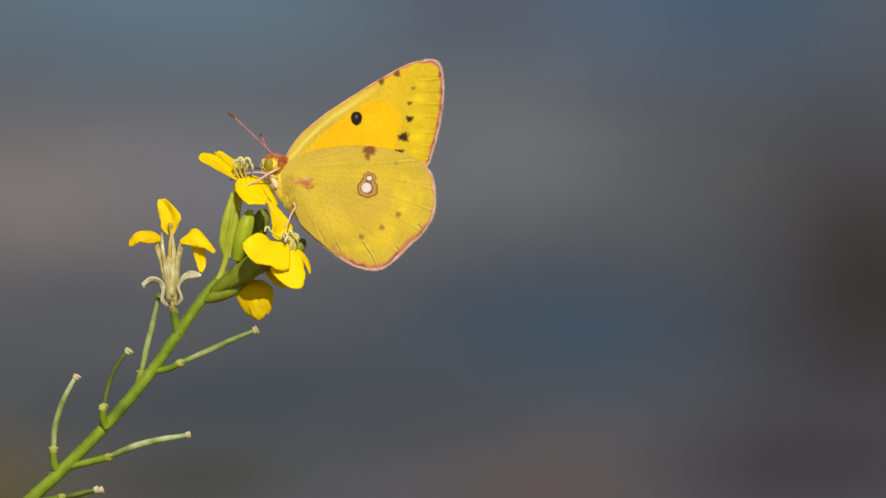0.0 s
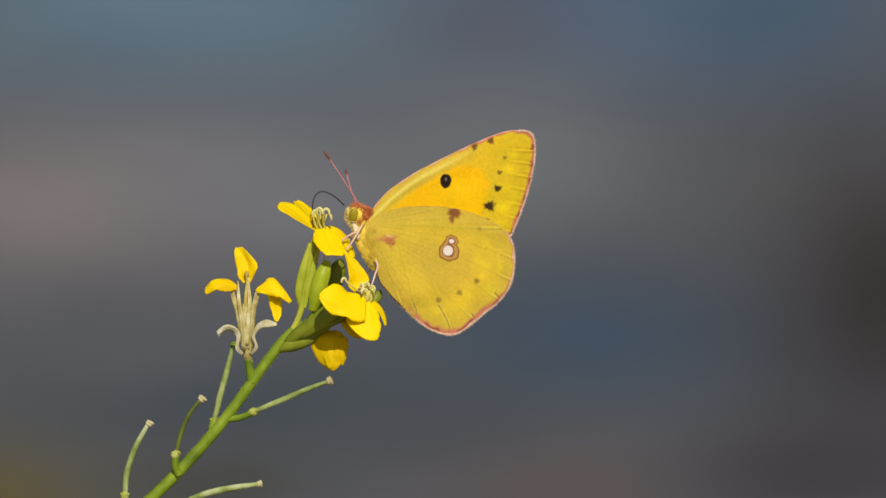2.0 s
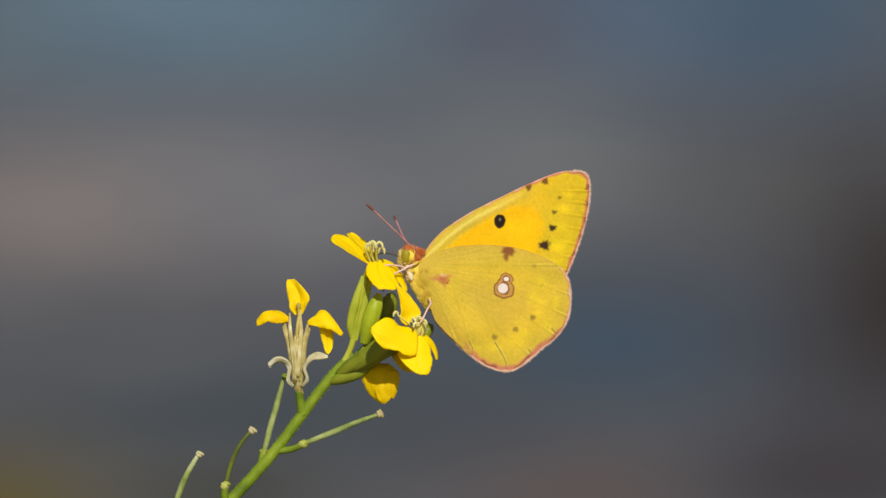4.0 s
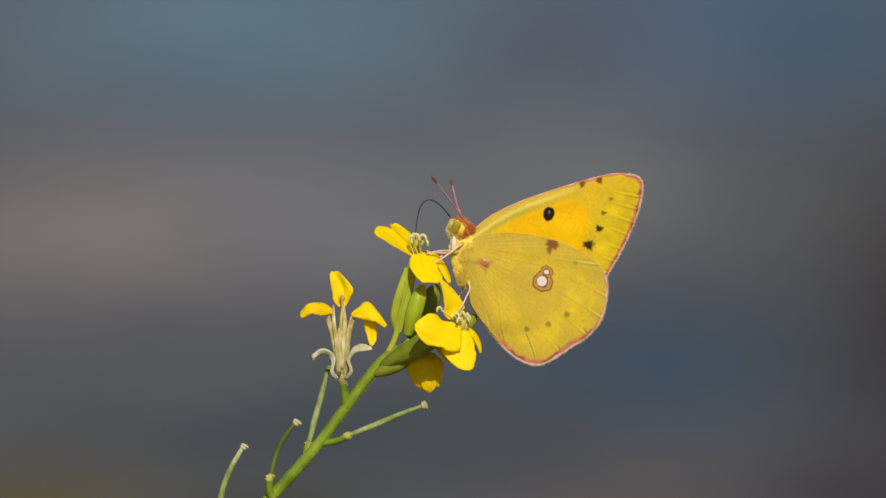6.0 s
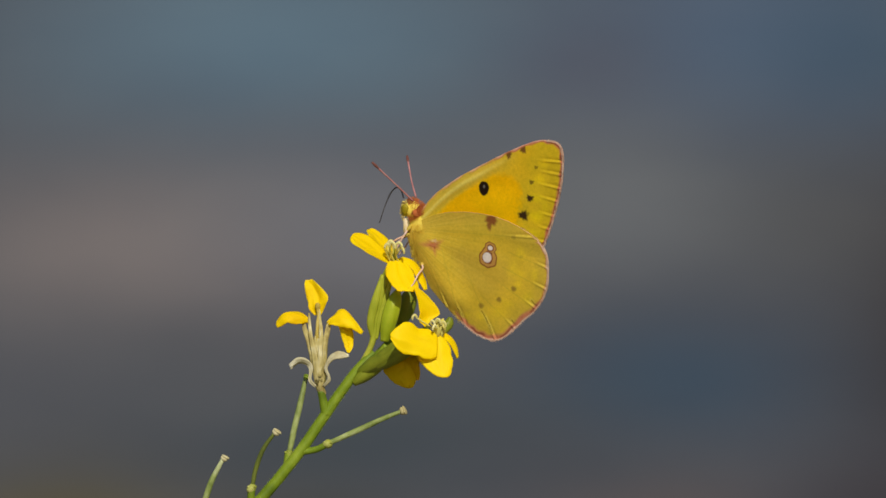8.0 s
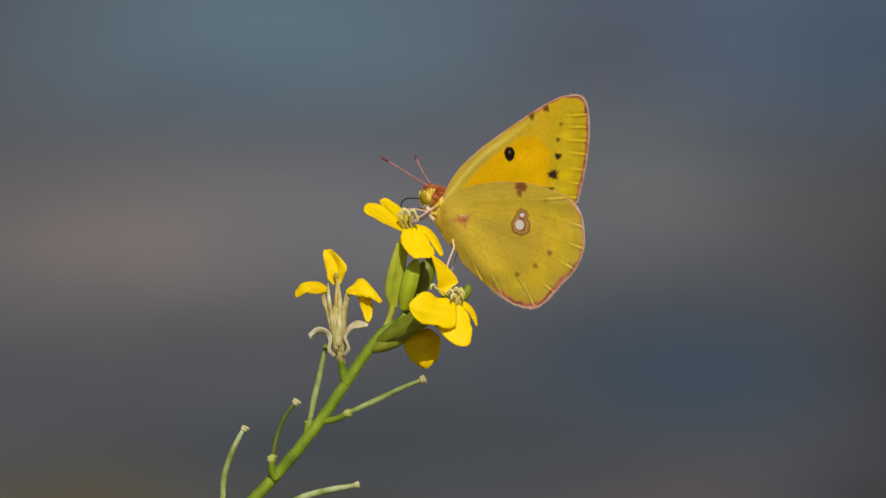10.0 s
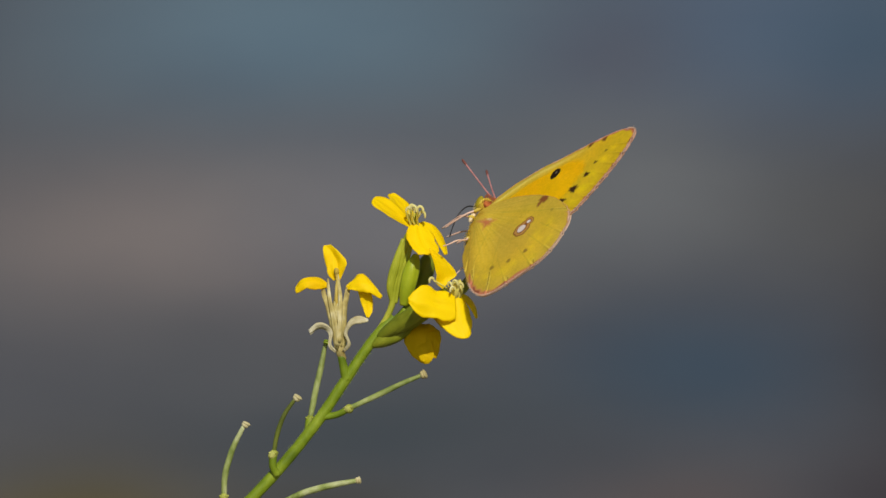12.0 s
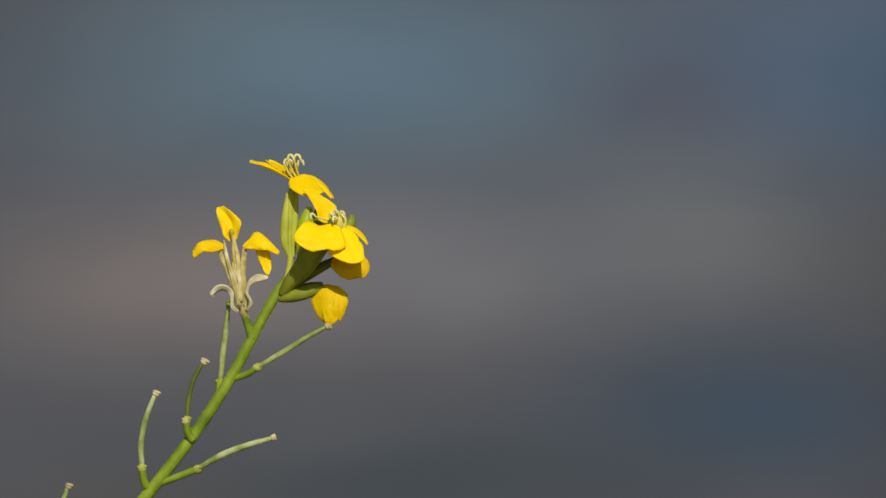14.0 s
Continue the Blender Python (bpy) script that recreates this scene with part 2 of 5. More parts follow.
def egg(bm, centre, axis, half_long, half_wide, half_deep=None, sides=18, rings=12, lump=0.0):
    """A closed egg-shaped body along axis."""
    axis = Vector(axis).normalized()
    side = axis.cross(Vector((0.1, 1, 0.05))).normalized()
    deep = axis.cross(side)
    half_deep = half_deep or half_wide
    rows = []
    for i in range(1, rings):
        a = math.pi * i / rings
        row = []
        for k in range(sides):
            b = 2 * math.pi * k / sides
            p = side * (math.cos(b) * math.sin(a) * half_wide) + deep * (math.sin(b) * math.sin(a) * half_deep) - axis * (math.cos(a) * half_long)
            p *= 1 + lump * noise.noise(p * 900)
            row.append(bm.verts.new(Vector(centre) + p))
        rows.append(row)
    first, last = bm.verts.new(Vector(centre) - axis * half_long), bm.verts.new(Vector(centre) + axis * half_long)
    for a, b in zip(rows, rows[1:]):
        for k in range(sides):
            bm.faces.new((a[k], a[(k + 1) % sides], b[(k + 1) % sides], b[k]))
    for k in range(sides):
        bm.faces.new((first, rows[0][(k + 1) % sides], rows[0][k]))
        bm.faces.new((last, rows[-1][k], rows[-1][(k + 1) % sides]))
    return bm


def blade(bm, base, tip, half_width, facing, cup=0.25, bend=0.1, claw=0.16, peak=0.58, blunt=2.6, wave=0.06, thick=1.6 * U, seed=0, slant=0.0, sway=0.0):
    """A petal or sepal: obovate with a blunt tip, cupped across, bent along, with a wavy rim and real thickness."""
    base, tip, facing = Vector(base), Vector(tip), Vector(facing).normalized()
    along = tip - base
    side = along.cross(facing).normalized()
    face = side.cross(along).normalized()
    rows, cols, size = 24, 16, along.length
    grids = []
    for layer in (0.5, -0.5):
        grid = []
        for i in range(rows + 1):
            u = 1 - (1 - i / rows) ** 1.5
            if u < peak:
                w = claw + (1 - claw) * math.sin(0.5 * math.pi * u / peak) ** 1.25
            else:
                w = max(1 - ((u - peak) / (1 - peak)) ** blunt, 0.0) ** (1 / blunt)
            w = half_width * max(w, 0.03)
            row = []
            for j in range(cols + 1):
                v = 2 * j / cols - 1
                ripple = noise.noise(Vector((u * 3.1, v * 2.3, seed * 7.7)))
                edge = 1 + 0.10 * noise.noise(Vector((u * 4, seed * 3.3, 1 if v > 0 else 5)))
                lift = cup * half_width * v * v * (w / half_width) - bend * size * u * u + wave * half_width * ripple * (0.3 + abs(v)) * 2 * u
                lift += 0.006 * half_width * math.sin(v * 16) * (1 - abs(v))
                drift = sway * size * math.sin(math.pi * u)
                row.append(bm.verts.new(base + along * (u * (1 + slant * v * u)) + side * (w * v * edge + drift) + face * (lift + layer * thick)))
            grid.append(row)
        grids.append(grid)
    top, low = grids
    for i in range(rows):
        for j in range(cols):
            bm.faces.new((top[i][j], top[i][j + 1], top[i + 1][j + 1], top[i + 1][j]))
            bm.faces.new((low[i][j], low[i + 1][j], low[i + 1][j + 1], low[i][j + 1]))
        bm.faces.new((top[i][0], top[i + 1][0], low[i + 1][0], low[i][0]))
        bm.faces.new((top[i][cols], low[i][cols], low[i + 1][cols], top[i + 1][cols]))
    for j in range(cols):
        bm.faces.new((top[0][j], low[0][j], low[0][j + 1], top[0][j + 1]))
        bm.faces.new((top[rows][j], top[rows][j + 1], low[rows][j + 1], low[rows][j]))
    return bm


def sheet(bm, left, right, cup=0.12, wave=0.05, thick=1.5 * U, seed=0, fold=0.0, rows=26, cols=14):
    """A thin bent sheet between two edge curves, cupped across, gently creased, with a wavy rim and real thickness."""
    a, b = glide(left, 12), glide(right, 12)
    pick = [i * (len(a) - 1) / rows for i in range(rows + 1)]
    a, b = ([c[int(k)].lerp(c[min(int(k) + 1, len(c) - 1)], k - int(k)) for k in pick] for c in (a, b))
    mids = [p.lerp(q, 0.5) for p, q in zip(a, b)]
    widest = max((p - q).length for p, q in zip(a, b))
    grids = ([], [])
    for i in range(rows + 1):
        along = (mids[min(i + 1, rows)] - mids[max(i - 1, 0)]).normalized()
        across = b[i] - a[i]
        face = along.cross(across).normalized()
        if face.y > 0:
            face = -face
        for grid, layer in zip(grids, (0.5, -0.5)):
            row = []
            for j in range(cols + 1):
                v = 2 * j / cols - 1
                u = i / rows
                ripple = noise.noise(Vector((u * 3.2, v * 1.7, seed * 7.7)))
                fine = noise.noise(Vector((u * 2.0, v * 7.0, seed * 3.1)))
                lift = cup * across.length * (1 - v * v) + wave * widest * (ripple * (0.4 + abs(v)) + 0.16 * fine)
                lift -= fold * widest * math.exp(-(v / 0.14) ** 2) * math.sin(math.pi * min(u * 1.2, 1))
                jag = 1 + 0.09 * noise.noise(Vector((u * 9, seed * 2.3, 1 if v > 0 else 6))) * abs(v) ** 4
                row.append(bm.verts.new(mids[i] + across * (0.5 * v * jag) + face * (lift + layer * thick)))
            grid.append(row)
    top, low = grids
    for i in range(rows):
        for j in range(cols):
            bm.faces.new((top[i][j], top[i][j + 1], top[i + 1][j + 1], top[i + 1][j]))
            bm.faces.new((low[i][j], low[i + 1][j], low[i + 1][j + 1], low[i][j + 1]))
        bm.faces.new((top[i][0], top[i + 1][0], low[i + 1][0], low[i][0]))
        bm.faces.new((top[i][cols], low[i][cols], low[i + 1][cols], top[i + 1][cols]))
    for j in range(cols):
        bm.faces.new((top[0][j], low[0][j], low[0][j + 1], top[0][j + 1]))
        bm.faces.new((top[rows][j], top[rows][j + 1], low[rows][j + 1], low[rows][j]))
    return bm


def leaf(name, parent, material, left, right, cup, wave=0.05, fold=0.0, seed=0, thick=1.5, cols=14, label=""):
    """A sheet between two edges given on the plan sheet, as one part."""
    bm = bmesh.new()
    sheet(bm, line(*left), line(*right), cup, wave, thick * U, seed, fold, cols=cols)
    return part(name, bm, material, parent, label)


# ---- ground and backdrop ----
def build_ground():
    bm = bmesh.new()
    n = 60
    grid = []
    for i in range(n + 1):
        row = []
        for j in range(n + 1):
            u, v = 2 * i / n - 1, 2 * j / n - 1
            x, y = 400 * u * abs(u) ** 2.2, 400 * v * abs(v) ** 2.2
            z = 0.012 * noise.noise(Vector((x * 1.7, y * 1.7, 0)))
            row.append(bm.verts.new((x, y, z)))
        grid.append(row)
    for i in range(n):
        for j in range(n):
            bm.faces.new((grid[i][j], grid[i + 1][j], grid[i + 1][j + 1], grid[i][j + 1]))
    ground = part("ground", bm, ground_material(), None)
    tagged(ground, "bare dry ground under the flowering plant", "ground", kind="structure")


def build_backdrop():
    bm = bmesh.new()
    grid = []
    for i in range(41):
        x = -20 + i
        row = []
        for j in range(21):
            z = -0.2 + 0.5 * j
            y = 9.0 + 0.010 * x * x + 0.0009 * z ** 4
            row.append(bm.verts.new((x, y, z)))
        grid.append(row)
    for a, b in zip(grid, grid[1:]):
        for j in range(20):
            bm.faces.new((a[j], b[j], b[j + 1], a[j + 1]))
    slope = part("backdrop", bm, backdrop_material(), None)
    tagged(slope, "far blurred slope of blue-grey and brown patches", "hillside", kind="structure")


build_ground()
build_backdrop()

# ---- flowering plant ----
FOOT = Vector((-0.12875, 0.0, 0.0))
plant = new("flowering_plant")
plant.location = FOOT
tagged(plant, "leaning green flower stalk with yellow four-petalled blooms and thin seed pods", "plant")


def at(x, y, deep=0.0):
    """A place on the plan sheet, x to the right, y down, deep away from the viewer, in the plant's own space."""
    return Vector(((x - 784) * U, deep * U, (441 - y) * U + 0.5)) - FOOT


def line(*places):
    return [at(*p) for p in places]


def build_stem():
    bm = bmesh.new()
    points = [(-900, 7000, 0), (-880, 6000, 0), (-800, 4300, 0), (-560, 2500, 0), (-250, 1420, 0), (-60, 1040, 0), (25, 915.5, 0), (110, 832.5, 0), (195, 745.5, 0),
              (262.5, 665.5, 0), (310, 598, 0), (347, 545, 0), (379, 505, 0), (402, 482, 0)]
    radii = [34, 32, 28, 23, 16.5, 13.4, 11.7, 10.8, 10.1, 9.8, 9.4, 9.1, 9.0, 6.5]
    tube(bm, line(*points), [r * U for r in radii], 14, 8, rough=0.07)
    stem = part("stem", bm, STEM, plant, "green leaning stem")
    hairs = bmesh.new()
    rng = random.Random(4)
    path = glide(line((-60, 1040), (24, 915), (109, 832), (194, 745), (262, 665), (310, 598), (347, 545), (379, 505)), 30)
    for _ in range(4200):
        p = rng.choice(path)
        a = rng.uniform(0, 2 * math.pi)
        out = Vector((math.cos(a) * 0.75, math.sin(a), -math.cos(a) * 0.65))
        root, end = p + out * 8.5 * U, p + out * (9.6 + rng.uniform(0.3, 2.6)) * U + Vector((rng.gauss(0, 1), 0, rng.gauss(0, 1))) * U
        across = Vector((0.3, 0.2, 0.9)).normalized() * 0.22 * U
        hairs.faces.new([hairs.verts.new(v) for v in (root - across, root + across, end)])
    tagged(part("stem_hairs", hairs, STEM, stem, smooth=False), kind="stuff")


def build_pod(stalk, stalk_radius, pod, pod_radius, material, cap=7.0, cap_material=None):
    """A thin seed pod on its stalk, with a swollen joint and a flat stigma at the tip."""
    bm = bmesh.new()
    tube(bm, line(*pod), [pod_radius * f * U for f in (0.72, 0.86, 0.80, 0.58)[:len(pod)]] if len(pod) < 5 else [pod_radius * U] * len(pod), 10, 8, rough=0.12)
    body = part("seed_pod", bm, material, plant)
    bm = bmesh.new()
    tube(bm, line(*stalk), [stalk_radius * U] * len(stalk), 9, 6, rough=0.08)
    part("pedicel", bm, STEM, body)
    bm = bmesh.new()
    joint, way = at(*pod[0]), at(*pod[1]) - at(*pod[0])
    tube(bm, [joint - way.normalized() * 7 * U, joint - way.normalized() * 2 * U, joint + way.normalized() * 4 * U, joint + way.normalized() * 9 * U], [5.5 * U, 8 * U, 7.5 * U, 4 * U], 10, 5, rough=0.5)
    for k in range(4):
        a = 2 * math.pi * k / 4 + 0.6
        egg(bm, joint + Vector((math.cos(a), math.sin(a), 0.15)) * 6.0 * U + way.normalized() * 2 * U, (math.cos(a), math.sin(a), 0.6), 4.5 * U, 2.6 * U, sides=8, rings=6)
    part("joint", bm, JOINT, body, "swollen yellow-green joint")
    bm = bmesh.new()
    tip, way = at(*pod[-1]), (at(*pod[-1]) - at(*pod[-2])).normalized()
    egg(bm, tip + way * 2 * U, way, cap * 0.85 * U, cap * 1.0 * U, lump=0.5)
    egg(bm, tip + way * 6 * U, way, cap * 0.42 * U, cap * 1.15 * U, lump=0.7)
    part("stigma", bm, cap_material or STIGMA, body, "" if cap_material else "pale tan stigma")
    return body


def build_pods():
    build_pod([(270, 658, 0), (298, 653, -6), (318, 643, -10)], 6, [(318, 643, -10), (362, 624, -16), (408, 603, -22), (449, 586, -26)], 6, POD, 7.5)
    build_pod([(120, 827, 0), (166, 816, -6), (192, 809, -12)], 6.5, [(192, 809, -12), (240, 789, -18), (290, 777, -24), (330, 770, -28)], 7, POD, 6)
    build_pod([(190, 758, -8), (183, 742, -14), (184, 722, -16)], 7, [(184, 722, -16), (192, 685, -20), (205, 652, -24), (225, 624, -28)], 5, DARK_POD, 7)
    build_pod([(105, 838, 0), (96, 822, -6), (95, 797, -10)], 7, [(95, 797, -10), (98, 755, -12), (113, 708, -14), (133, 670, -16)], 6.5, POD, 6.5)
    build_pod([(250, 688, 8), (247, 678, 10), (249, 662, 12)], 8, [(249, 662, 12), (259, 615, 14), (270, 570, 16), (279, 528, 18)], 6.5, POD, 5.5, STEM)
    build_pod([(60, 890, -10), (92, 884, -16), (110, 880, -20)], 6, [(110, 880, -20), (130, 876, -24), (150, 871, -26), (168, 867, -28)], 6, DARK_POD, 6.5)
    build_pod([(30, 915, -4), (60, 908, -10), (78, 902, -12)], 6, [(78, 902, -12), (115, 888, -16), (150, 877, -18), (176, 868, -20)], 6, POD, 6)
    build_pod([(-20, 985, 0), (-42, 962, -6), (-56, 934, -8)], 7, [(-56, 934, -8), (-62, 893, -10), (-56, 852, -12), (-40, 815, -14)], 6.5, POD, 6.5)


def stamens(parent, root, tops, lean, radius=1.9, hook=9):
    """Filaments that rise and bend over, each with a long curled pale anther."""
    for k, top in enumerate(tops):
        a, b = Vector(root[k % len(root)]), Vector(top)
        way = Vector(lean[k % len(lean)])
        bm = bmesh.new()
        tube(bm, [a, a.lerp(b, 0.5) - way * 1.5 * U, b], [radius * 1.1 * U, radius * U, radius * 0.9 * U], 8, 6)
        stamen = part("stamen", bm, STAMEN, parent)
        bm = bmesh.new()
        bend = [b + (way * across + Vector((0, 0, up))) * hook * U for across, up in ((0, 0), (0.10, 0.45), (0.5, 0.80), (0.95, 0.62), (1.2, 0.15), (1.25, -0.45))]
        tube(bm, bend, [radius * f * U for f in (1.0, 1.2, 1.35, 1.35, 1.2, 0.7)], 8, 6, rough=0.2)
        part("anther", bm, ANTHER, stamen, "curled pale anther")


def build_withered_flower():
    bm = bmesh.new()
    tube(bm, line((311, 556, -4), (307, 545, -8), (305, 528, -8), (304, 508, -9), (303, 488, -10), (302, 468, -11), (302, 450, -12)), [6 * U, 7.5 * U, 10 * U, 12 * U, 13 * U, 11 * U, 5 * U], 22, 9, rough=0.35)
    flower = part("flower", bm, DRY, plant, "withered bloom with dry sepals")
    bm = bmesh.new()
    tube(bm, line((316, 592, 0), (311, 568, -4), (307, 549, -8)), [9.2 * U, 7.6 * U, 6.6 * U], 12, 6)
    part("pedicel", bm, STEM, flower)
    bm = bmesh.new()
    tube(bm, line((302, 492, -12), (301, 450, -16), (303, 420, -16), (302, 402, -15)), [5 * U, 3.0 * U, 2.7 * U, 3.2 * U], 10, 8, rough=0.6)
    egg(bm, at(301, 400, -15), (0.05, 0, 1), 7 * U, 4.6 * U, lump=0.7)
    part("pistil", bm, TAN, flower)
    # dry claws, run together below and parting above
    leaf("claw", flower, DRY, [(296, 536, -14), (289, 495, -16), (281, 460, -13), (275, 436, -10), (278, 420, -9)],
         [(303, 536, -20), (300, 495, -22), (291, 460, -15), (282, 436, -12), (281, 420, -10)], 0.1, wave=0.16, seed=41, thick=1.6, cols=8)
    leaf("claw", flower, DRY, [(297, 532, -18), (292, 490, -22), (287, 455, -20), (285, 430, -16), (285, 412, -12)],
         [(304, 532, -21), (302, 490, -26), (294, 455, -22), (290, 430, -18), (288, 412, -13)], 0.1, wave=0.16, seed=42, thick=1.6, cols=8)
    leaf("claw", flower, DRY, [(304, 530, -19), (306, 490, -20), (311, 460, -17), (315, 440, -13), (319, 426, -11)],
         [(313, 536, -12), (318, 490, -12), (321, 460, -12), (324, 440, -10), (324, 426, -10)], 0.1, wave=0.16, seed=43, thick=1.6, cols=8)
    leaf("claw", flower, DRY, [(302, 525, -22), (303, 485, -26), (305, 450, -22), (304, 420, -18), (303, 404, -16)],
         [(308, 525, -20), (311, 485, -22), (312, 450, -19), (308, 420, -16), (305, 404, -15)], 0.1, wave=0.16, seed=44, thick=1.6, cols=8)
    leaf("petal", flower, OLD_PETAL, [(296, 416, -9), (287, 404, -8), (282, 382, -4), (279, 362, -2), (281, 353, 0)],
         [(308, 415, -11), (316, 399, -16), (321, 383, -16), (309, 367, -8), (293, 352, -2)], -0.08, wave=0.10, fold=0.1, seed=1)
    leaf("petal", flower, OLD_PETAL, [(288, 424, -9), (276, 412, -4), (257, 407, -4), (241, 412, -8), (229, 428, -14)],
         [(284, 429, -10), (271, 430, -22), (256, 430, -28), (243, 431, -28), (230, 437, -20)], 0.16, wave=0.10, seed=2)
    leaf("petal", flower, OLD_PETAL, [(319, 429, -11), (328, 416, -8), (344, 404, -6), (362, 418, -8), (382, 446, -14)],
         [(322, 433, -13), (334, 435, -22), (349, 437, -28), (364, 440, -28), (379, 450, -20)], 0.14, wave=0.10, seed=3)
    leaf("petal", flower, OLD_PETAL, [(337, 430, -12), (342, 446, -12), (346, 460, -11), (350, 474, -12), (354, 482, -14)],
         [(361, 432, -12), (364, 448, -4), (364, 462, -2), (363, 474, -8), (358, 483, -14)], 0.14, wave=0.10, fold=0.06, seed=4)
    leaf("sepal", flower, PALE_DRY, [(296, 543, -14), (286, 532, -20), (287, 512, -22), (280, 501, -20), (267, 500, -19), (254, 511, -24)],
         [(300, 540, -14), (291, 528, -22), (294, 506, -24), (284, 493, -30), (267, 490, -31), (251, 502, -26)], 0.2, wave=0.12, seed=51, thick=2.0, cols=8, label="curled pale dry sepal")
    leaf("sepal", flower, PALE_DRY, [(314, 543, -14), (325, 530, -20), (319, 510, -22), (330, 494, -30), (344, 492, -31), (357, 490, -25)],
         [(310, 540, -14), (319, 526, -22), (314, 507, -24), (322, 490, -20), (338, 480, -18), (357, 486, -22)], 0.2, wave=0.12, seed=52, thick=2.0, cols=8, label="curled pale dry sepal")


def calyx(name, path, radii, material, sepals, label):
    """The green cup below a bloom, wrapped in long sepals."""
    bm = bmesh.new()
    tube(bm, line(*path), [r * U for r in radii], 14, 6, rough=0.06)
    flower = part(name, bm, material, plant, label)
    for run, wide in sepals:
        bm = bmesh.new()
        tube(bm, line(*run), [wide * f * U for f in (0.45, 0.95, 1.0, 0.45)], 14, 8, 0.7, rough=0.07)
        part("sepal", bm, material, flower)
    return flower


TOP_STALK = at(404, 458, -8)
FRONT_STALK = at(385, 515, -8)
UNDER_STALK = at(380, 524, -4)


def build_top_flower():
    flower = calyx("flower", [(378, 512, 0), (392, 483, -4), (400, 457, -8), (402, 425, -8), (409, 385, -9), (418, 345, -10), (427, 324, -12)],
                   [6.5, 5.5, 6, 7.5, 7.8, 7.5, 6.5], SEPAL,
                   [([(400, 459, -10), (395, 428, -13), (401, 390, -15), (412, 342, -13)], 7.8),
                    ([(405, 458, -10), (409, 426, -9), (417, 388, -10), (428, 342, -12)], 7.2),
                    ([(404, 458, 2), (406, 424, 0), (413, 385, 0), (424, 336, -2)], 8)], "open yellow bloom with a long green calyx")
    turning = []
    for base, tip, wide, facing, cup, bend, seed in (
            ((426, 322, -14), (357, 271, -22), 25, (0.30, -0.42, 0.85), 0.15, 0.06, 5),
            ((430, 318, 2), (386, 266, 34), 23, (0.55, -0.35, 0.75), 0.1, 0.05, 6)):
        bm = bmesh.new()
        blade(bm, at(*base), at(*tip), wide * U, facing, cup, bend, wave=0.10, seed=seed)
        turning.append((part("petal", bm, PETAL, flower), at(*base), at(*tip) - at(*base)))
    leaf("petal", flower, PETAL, [(432, 314, -10), (419, 320, -24), (418, 338, -42), (428, 353, -58), (441, 363, -68)],
         [(446, 312, -8), (458, 324, -16), (470, 342, -34), (477, 356, -50), (468, 364, -62)], 0.06, wave=0.05, fold=0.05, seed=7)
    leaf("petal", flower, PETAL, [(440, 312, -8), (456, 322, -14), (468, 338, -18), (478, 352, -20), (487, 365, -22)],
         [(447, 312, 2), (464, 318, 10), (479, 334, 12), (487, 350, 6), (491, 365, -14)], 0.1, wave=0.05, seed=8)
    stamens(flower, [at(426, 320, -14), at(432, 320, -16), at(437, 318, -14), at(430, 318, -6)],
            [at(414, 292, -28), at(422, 287, -38), at(433, 288, -36), at(438, 297, -28), at(418, 289, -8), at(428, 294, -12)],
            [(0.85, -0.2, 0), (0.9, -0.3, 0), (1.0, -0.1, 0), (0.9, -0.4, 0), (0.9, 0.3, 0), (0.5, -0.5, 0)])
    bm = bmesh.new()
    tube(bm, line((431, 322, -12), (432, 306, -14), (433, 296, -14)), [3.4 * U, 3.0 * U, 3.4 * U], 10, 6, rough=0.1)
    part("pistil", bm, GREEN_BUD, flower)
    petal, base, axis = turning[0]
    pin(petal, base)
    pin(flower, TOP_STALK)
    return flower, (petal, base - TOP_STALK, axis)


